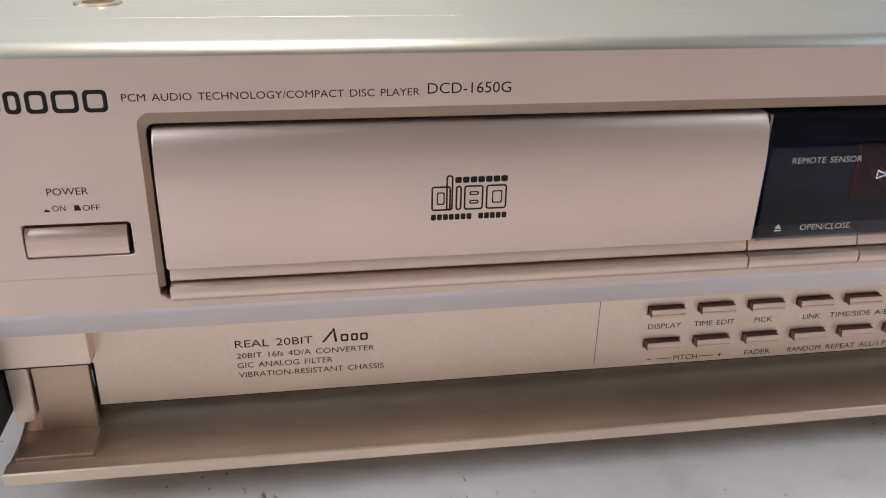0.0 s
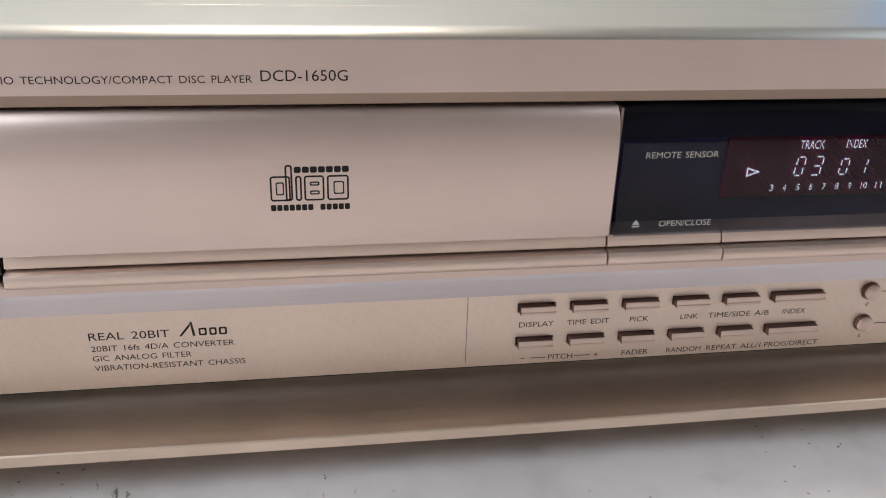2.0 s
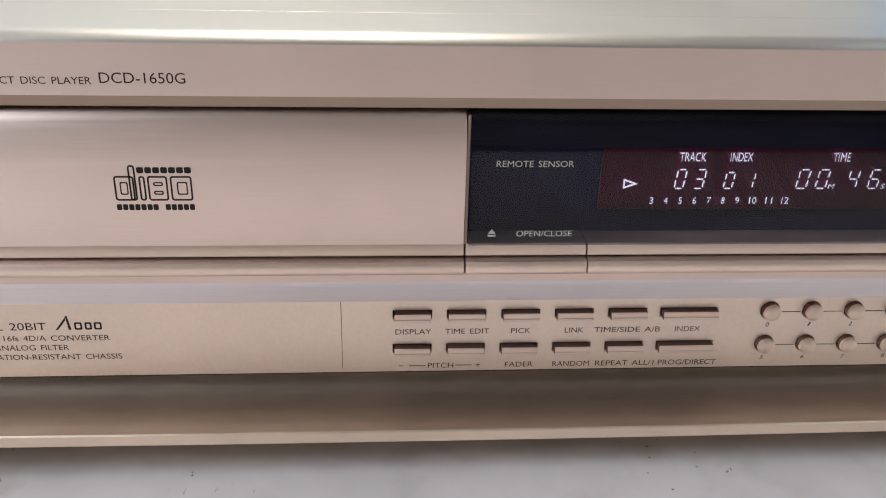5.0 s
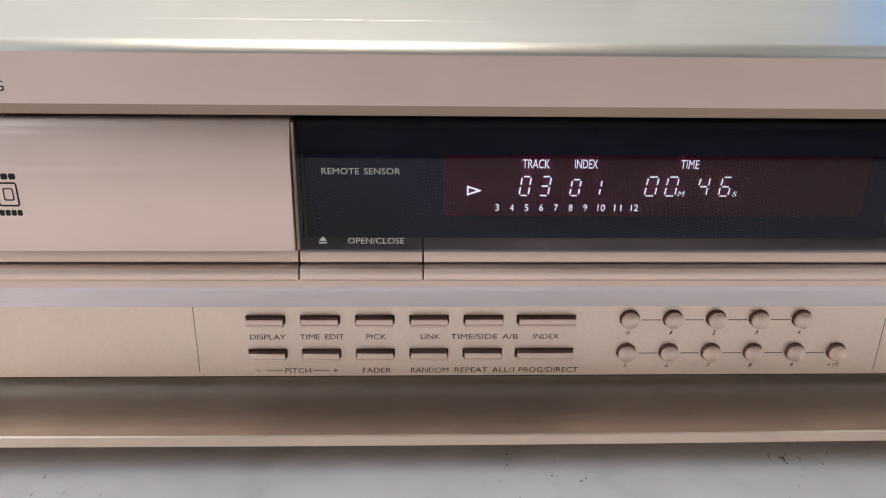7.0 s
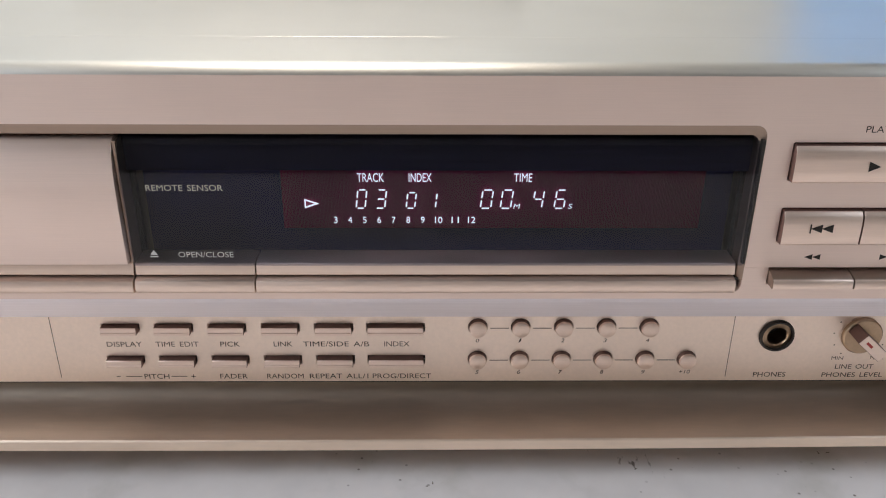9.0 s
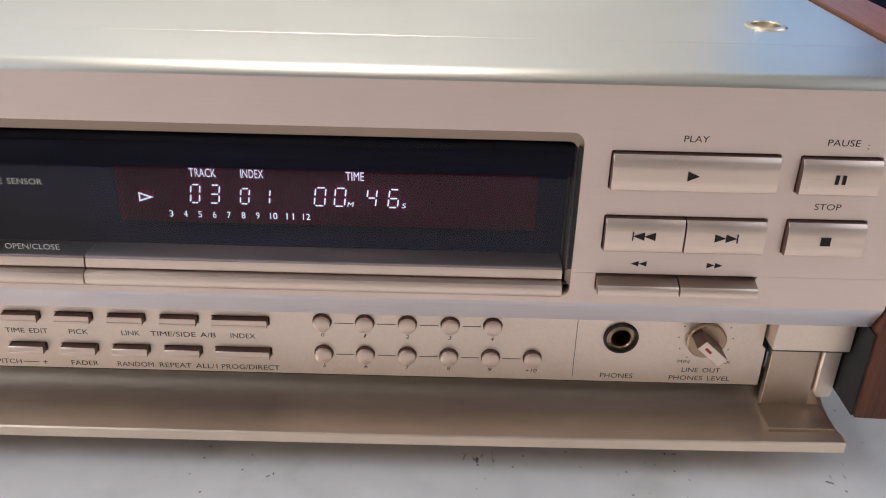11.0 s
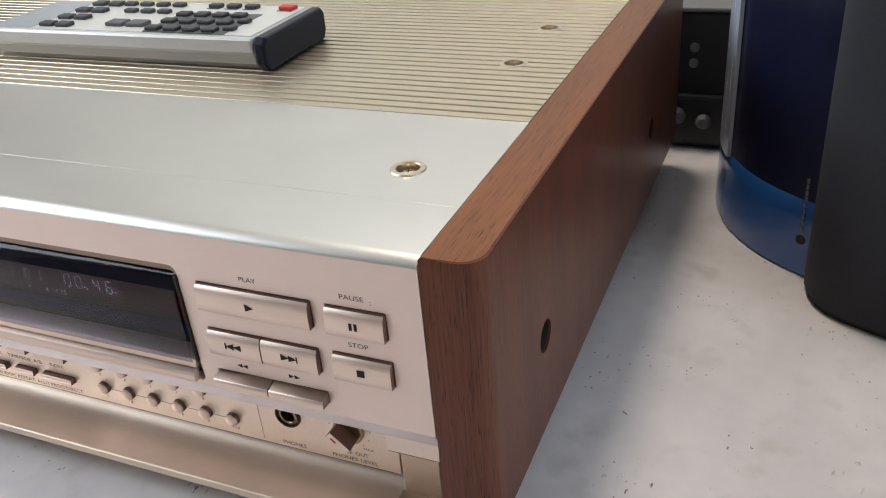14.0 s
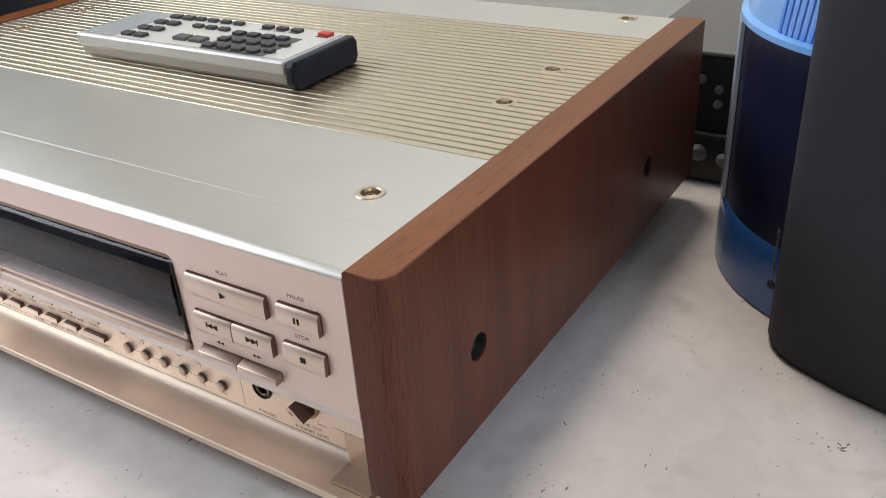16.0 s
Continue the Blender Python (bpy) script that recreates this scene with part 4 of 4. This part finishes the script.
for side in (0, 1):
    a, b = (0.4146, 0.4338) if side else (L + R - 0.4338, L + R - 0.4146)
    part("hinge_pad", box(a, b, 0.0018, 0.0136, 0.0205, 0.0226, 0.0002), M_HINGE, flap)
part("flap_link", box(0.06, 0.376, 0.0280, 0.0340, 0.0200, 0.0280), M_DARK, player)

# walnut side panels with rounded outer corners
def side_panel(side):
    a, b, rr = 0.4372, 0.4550, 0.0075
    pts = [(a, 0.0), (a, 0.336)]
    pts += [(b - 0.003 + 0.003 * math.sin(radians(t)), 0.336 - 0.003 + 0.003 * math.cos(radians(t))) for t in range(0, 91, 15)]
    pts += [(b - rr + rr * math.cos(radians(t)), rr - rr * math.sin(radians(t))) for t in range(0, 91, 9)]
    if not side:
        pts = [(L + R - x, y) for x, y in pts]
    outer_x = b if side else L + R - b
    face = pose(0, 0, 0, 0, 90 if side else -90, 0)
    holes = [lathe([(0, -0.006), (0.0062, -0.006), (0.0062, 0.004), (0, 0.004)], 32, Matrix.Translation((outer_x, hy, 0.0680)) @ face) for hy in (0.0553, 0.2465)]
    mesh = drilled(solid(extrude_z(pts, 0.0282, 0.1283, 0.0006)), holes)
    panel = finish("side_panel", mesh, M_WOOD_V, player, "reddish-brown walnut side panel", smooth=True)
    cy = 0.168
    mid = ((a + b) / 2) if side else L + R - (a + b) / 2
    top = [(mid + (x - mid) * 0.93, cy + (y - cy) * 0.9962) for x, y in pts]
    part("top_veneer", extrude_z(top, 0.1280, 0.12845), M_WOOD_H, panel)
    for hy in (0.0553, 0.2465):
        m = Matrix.Translation((outer_x, hy, 0.0680)) @ pose(0, 0, 0, 0, 90 if side else -90, 0)
        part("panel_screw", lathe([(0, -0.0028), (0.0018, -0.0030), (0.0040, -0.0038), (0.0044, -0.0048), (0.0060, -0.0050), (0.0061, -0.0010)], 28, m), M_RUBBER, panel, smooth=True)


side_panel(1)
side_panel(0)

# ---- remote control on the cover ----
RZ = TOP + 0.0006
remote = thing("remote_control", "silver remote control with dark keys lying on the player's cover", "remote control", (0.22, 0.16, RZ))
RX0, RX1, RY0, RY1, RH = 0.1330, 0.3010, 0.1335, 0.1890, 0.0160
REM = Matrix.Translation((0.3040, 0.1330, RZ)) @ pose(0, 0, 0, 0, 0, 0.5)


def rem_box(x0, x1, y0, y1, z0, z1, bevel=0.0):
    bm = box(x0, x1, y0, y1, z0, z1, bevel)
    bm.transform(REM)
    return bm


case_profile = [(0.0015, 0.0072), (0.0540, 0.0072), (0.0555, 0.0090), (0.0555, 0.0142), (0.0543, 0.0152), (0.0012, 0.0152), (0.0, 0.0142), (0.0, 0.0090)]
case = extrude_x(case_profile, -0.1700, -0.0060, 0.0012)
case.transform(REM)
body = part("body", case, M_REMOTE, remote, "silver plastic case")
# the lower shell steps in and rises towards the tail
shell_profile = [(0.0050, 0.0), (0.0505, 0.0), (0.0530, 0.0030), (0.0538, 0.0074), (0.0017, 0.0074), (0.0022, 0.0030)]
shell = extrude_x(shell_profile, -0.1690, -0.0060, 0.0008)
shell.transform(REM)
part("lower_shell", shell, M_SHELL, remote, "grey lower half of the case")
end_profile = [(0.0030, 0.0), (0.0530, 0.0), (0.0555, 0.0040), (0.0555, 0.0125), (0.0530, 0.0152), (0.0028, 0.0152), (0.0, 0.0125), (0.0, 0.0040)]
endcap = extrude_x([(y, z * 1.01) for y, z in end_profile], -0.0060, 0.0005, 0.0015)
endcap.transform(REM)
part("signal_window", endcap, M_REMOTE_DARK, remote, "dark glossy infrared end")
part("face_plate", rem_box(-0.1655, -0.0075, 0.0035, 0.0522, 0.0150, 0.0157, 0.0004), M_REMOTE_FACE, body)
part("battery_cover", rem_box(-0.1660, -0.1390, 0.0035, 0.0522, 0.0156, 0.0160, 0.0002), M_REMOTE_TAIL, body, "blue-grey tail cover")
part("key_field", rem_box(-0.0690, -0.0225, 0.0035, 0.0365, 0.0156, 0.0159, 0.0003), M_KEY_FIELD, body, "grey printed key field")
remote_keys = [(-0.0145, 0.0470, 0.0085, 0.0050, M_KEY_RED)]
for i in range(3):
    remote_keys.append((-0.0355 - 0.0108 * i, 0.0475, 0.0075, 0.0040, M_KEY))
for i in range(4):
    for j in range(3):
        remote_keys.append((-0.0325 - 0.0108 * i, 0.0075 + 0.0120 * j, 0.0075, 0.0052, M_KEY))
for i in range(2):
    remote_keys.append((-0.0235, 0.0105 + 0.0120 * i, 0.0060, 0.0045, M_KEY))
    remote_keys.append((-0.0790 - 0.0125 * i, 0.0135, 0.0105, 0.0075, M_KEY_FIELD))
for i in range(3):
    remote_keys.append((-0.0800 - 0.0105 * i, 0.0350, 0.0072, 0.0042, M_KEY))
for i in range(4):
    remote_keys.append((-0.0800 - 0.0105 * i, 0.0475, 0.0072, 0.0040, M_KEY))
    for j in range(2):
        remote_keys.append((-0.1210 - 0.0105 * j, 0.0085 + 0.0128 * i, 0.0085, 0.0055, M_KEY))
for kx, ky, kw, kd, km in remote_keys:
    part("key", rem_box(kx - kw / 2, kx + kw / 2, ky - kd / 2, ky + kd / 2, 0.0155, 0.0176, 0.0007), km, remote, "red power key" if km is M_KEY_RED else "")
for kx, ky, kw, kd, km in remote_keys[:12]:
    part("print_bar", rem_box(kx - kw / 2, kx + kw / 2, ky - kd / 2 - 0.0015, ky - kd / 2 - 0.0010, 0.0156, 0.0160), M_KEY, body)

# ---- loudspeaker beside the player ----
BX, BY, BR = 0.585, 0.305, 0.100
speaker = thing("loudspeaker", "round glossy blue loudspeaker with dark cloth band on the table", "loudspeaker", (BX, BY, TABLE))
at = Matrix.Translation((BX, BY, TABLE))
part("base", lathe([(0, 0), (BR - 0.001, 0), (BR, 0.001), (BR, 0.030), (BR - 0.0010, 0.0385), (BR - 0.0020, 0.0400), (0, 0.0400)], 96, at), M_BLUE, speaker, "glossy deep blue base", smooth=True)
part("dark_band", lathe([(BR - 0.0022, 0.0390), (BR - 0.0022, 0.1405)], 96, at), M_NAVY, speaker, "near-black glossy band", smooth=True)
crown = part("crown", lathe([(BR - 0.0022, 0.1400), (BR, 0.1410), (BR, 0.1440), (BR - 0.0030, 0.1455), (BR - 0.0030, 0.300), (0, 0.300)], 96, at), M_BLUE_PALE, speaker, "bright pale blue upper drum with slanting ribs", smooth=True)
for k in range(40):
    a = radians(226 + 2.4 * k)
    rib = box(-0.0009, 0.0009, -0.0006, 0.0006, 0.0, 0.150)
    rib.transform(at @ pose((BR - 0.0030) * math.cos(a), (BR - 0.0030) * math.sin(a), 0.1455, 0, 0, math.degrees(a) + 90) @ pose(0, 0, 0, 0, 9, 0))
    part("rib", rib, M_BLUE_LIGHT, crown)
# curved pale plate that imitates the bright reflection at the drum's left edge
arc = [radians(160 + 2 * k) for k in range(22)]
rim = [(BX + (BR + 0.0003) * math.cos(a), BY + (BR + 0.0003) * math.sin(a)) for a in arc] + [(BX + (BR - 0.0018) * math.cos(a), BY + (BR - 0.0018) * math.sin(a)) for a in arc[::-1]]
part("edge_sheen_plate", extrude_z(rim, TABLE + 0.0385, 0.1470, 0.0004), M_EDGE_SHEEN, speaker, "pale grey-blue plate standing for the reflection along the drum's edge", smooth=True)
pin_a = radians(239)
part("badge_pin", lathe([(0, 0.0010), (0.0022, 0.0008), (0.0026, 0), (0.0026, -0.002)], 20, Matrix.Translation((BX + BR * math.cos(pin_a), BY + BR * math.sin(pin_a), 0.0270)) @ pose(0, 0, 0, 90, 0, -31)), M_RUBBER, speaker, smooth=True)
for k in range(9):
    letter = box(-0.0006, 0.0006, -0.0004, 0.0001, -0.0012, 0.0012)
    letter.transform(Matrix.Translation((BX + BR * math.cos(pin_a), BY + BR * math.sin(pin_a), 0.0330 + 0.0032 * k)) @ pose(0, 0, 0, 0, 0, -31))
    part("badge_bar", letter, M_SOCKET, speaker)

# ---- tall cloth-covered cabinet in front of it ----
cabinet = thing("speaker_cabinet", "tall black cloth-covered speaker cabinet with bowed front on the table", "loudspeaker", (0.63, 0.20, TABLE))
front = [(0.5375, 0.2080), (0.5385, 0.2000), (0.5415, 0.1925), (0.5465, 0.1860), (0.5540, 0.1805), (0.5650, 0.1755), (0.5800, 0.1690), (0.6000, 0.1628), (0.6250, 0.1585), (0.6500, 0.1570)]
outline = front + [(1.30 - x, y) for x, y in front[-2::-1]]
inside = Matrix.Translation((0.65, 0.208, 0))
back_corners = [(0.7625, 0.2160), (0.5375, 0.2160)]
part("grille", extrude_z(outline + back_corners, TABLE + 0.0030, 0.420, 0.0015), M_CLOTH, cabinet, "black woven cloth grille", smooth=True)
part("plinth", extrude_z([(0.65 + (x - 0.65) * 0.985, 0.2160 + (y - 0.2160) * 0.96) for x, y in outline + back_corners], TABLE, TABLE + 0.0032), M_RUBBER, cabinet)
part("back_panel", box(0.5395, 0.7605, 0.2160, 0.2200, TABLE, 0.4180, 0.001), M_BLACKBOX, cabinet)

# ---- black audio units behind the player ----
rear = thing("audio_unit", "black audio unit on the table behind the player, top coloured grey for reflected light", "audio unit", (0.55, 0.46, TABLE))
part("body", box(0.400, 0.640, 0.368, 0.560, TABLE, 0.0960, 0.002), M_BLACKBOX, rear)
# top of the black box; the light it reflects is put in as grey
part("lid", box(0.398, 0.642, 0.366, 0.562, 0.0962, 0.0990, 0.001), M_GREYTOP, rear)
part("lower_ledge", box(0.402, 0.638, 0.362, 0.3690, TABLE + 0.002, 0.0440, 0.003), M_BLACKBOX, rear)
for sx, sz, rr in ((0.4505, 0.0300, 0.0060), (0.4680, 0.0270, 0.0050), (0.4330, 0.0300, 0.0060)):
    part("socket", lathe([(0, 0.004), (rr * 0.6, 0.0035), (rr, 0.001), (rr, -0.002)], 20, facing(sx, 0.3620, sz)), M_SOCKET, rear, smooth=True)
for sx, sz, rr in ((0.4470, 0.0800, 0.0030), (0.4590, 0.0740, 0.0030), (0.4590, 0.0640, 0.0030)):
    part("small_socket", lathe([(0, 0.003), (rr, 0.002), (rr, -0.002)], 16, facing(sx, 0.3680, sz)), M_SOCKET, rear, smooth=True)

# ---- dark equipment case on the far side of the player ----
dark_case = thing("equipment_case", "dark navy equipment case standing on the table beside the player", "case", (-0.21, 0.26, TABLE))
part("body", box(-0.300, -0.120, 0.115, 0.405, TABLE + 0.006, 0.2060, 0.004), M_CASE, dark_case)
part("lid", box(-0.302, -0.118, 0.113, 0.407, 0.2062, 0.2180, 0.003), M_CASE, dark_case)
for px in (-0.28, -0.14):
    for py in (0.135, 0.385):
        part("foot", lathe([(0, 0), (0.010, 0), (0.011, 0.002), (0.011, 0.0062), (0, 0.0062)], 20, Matrix.Translation((px, py, TABLE))), M_RUBBER, dark_case, smooth=True)
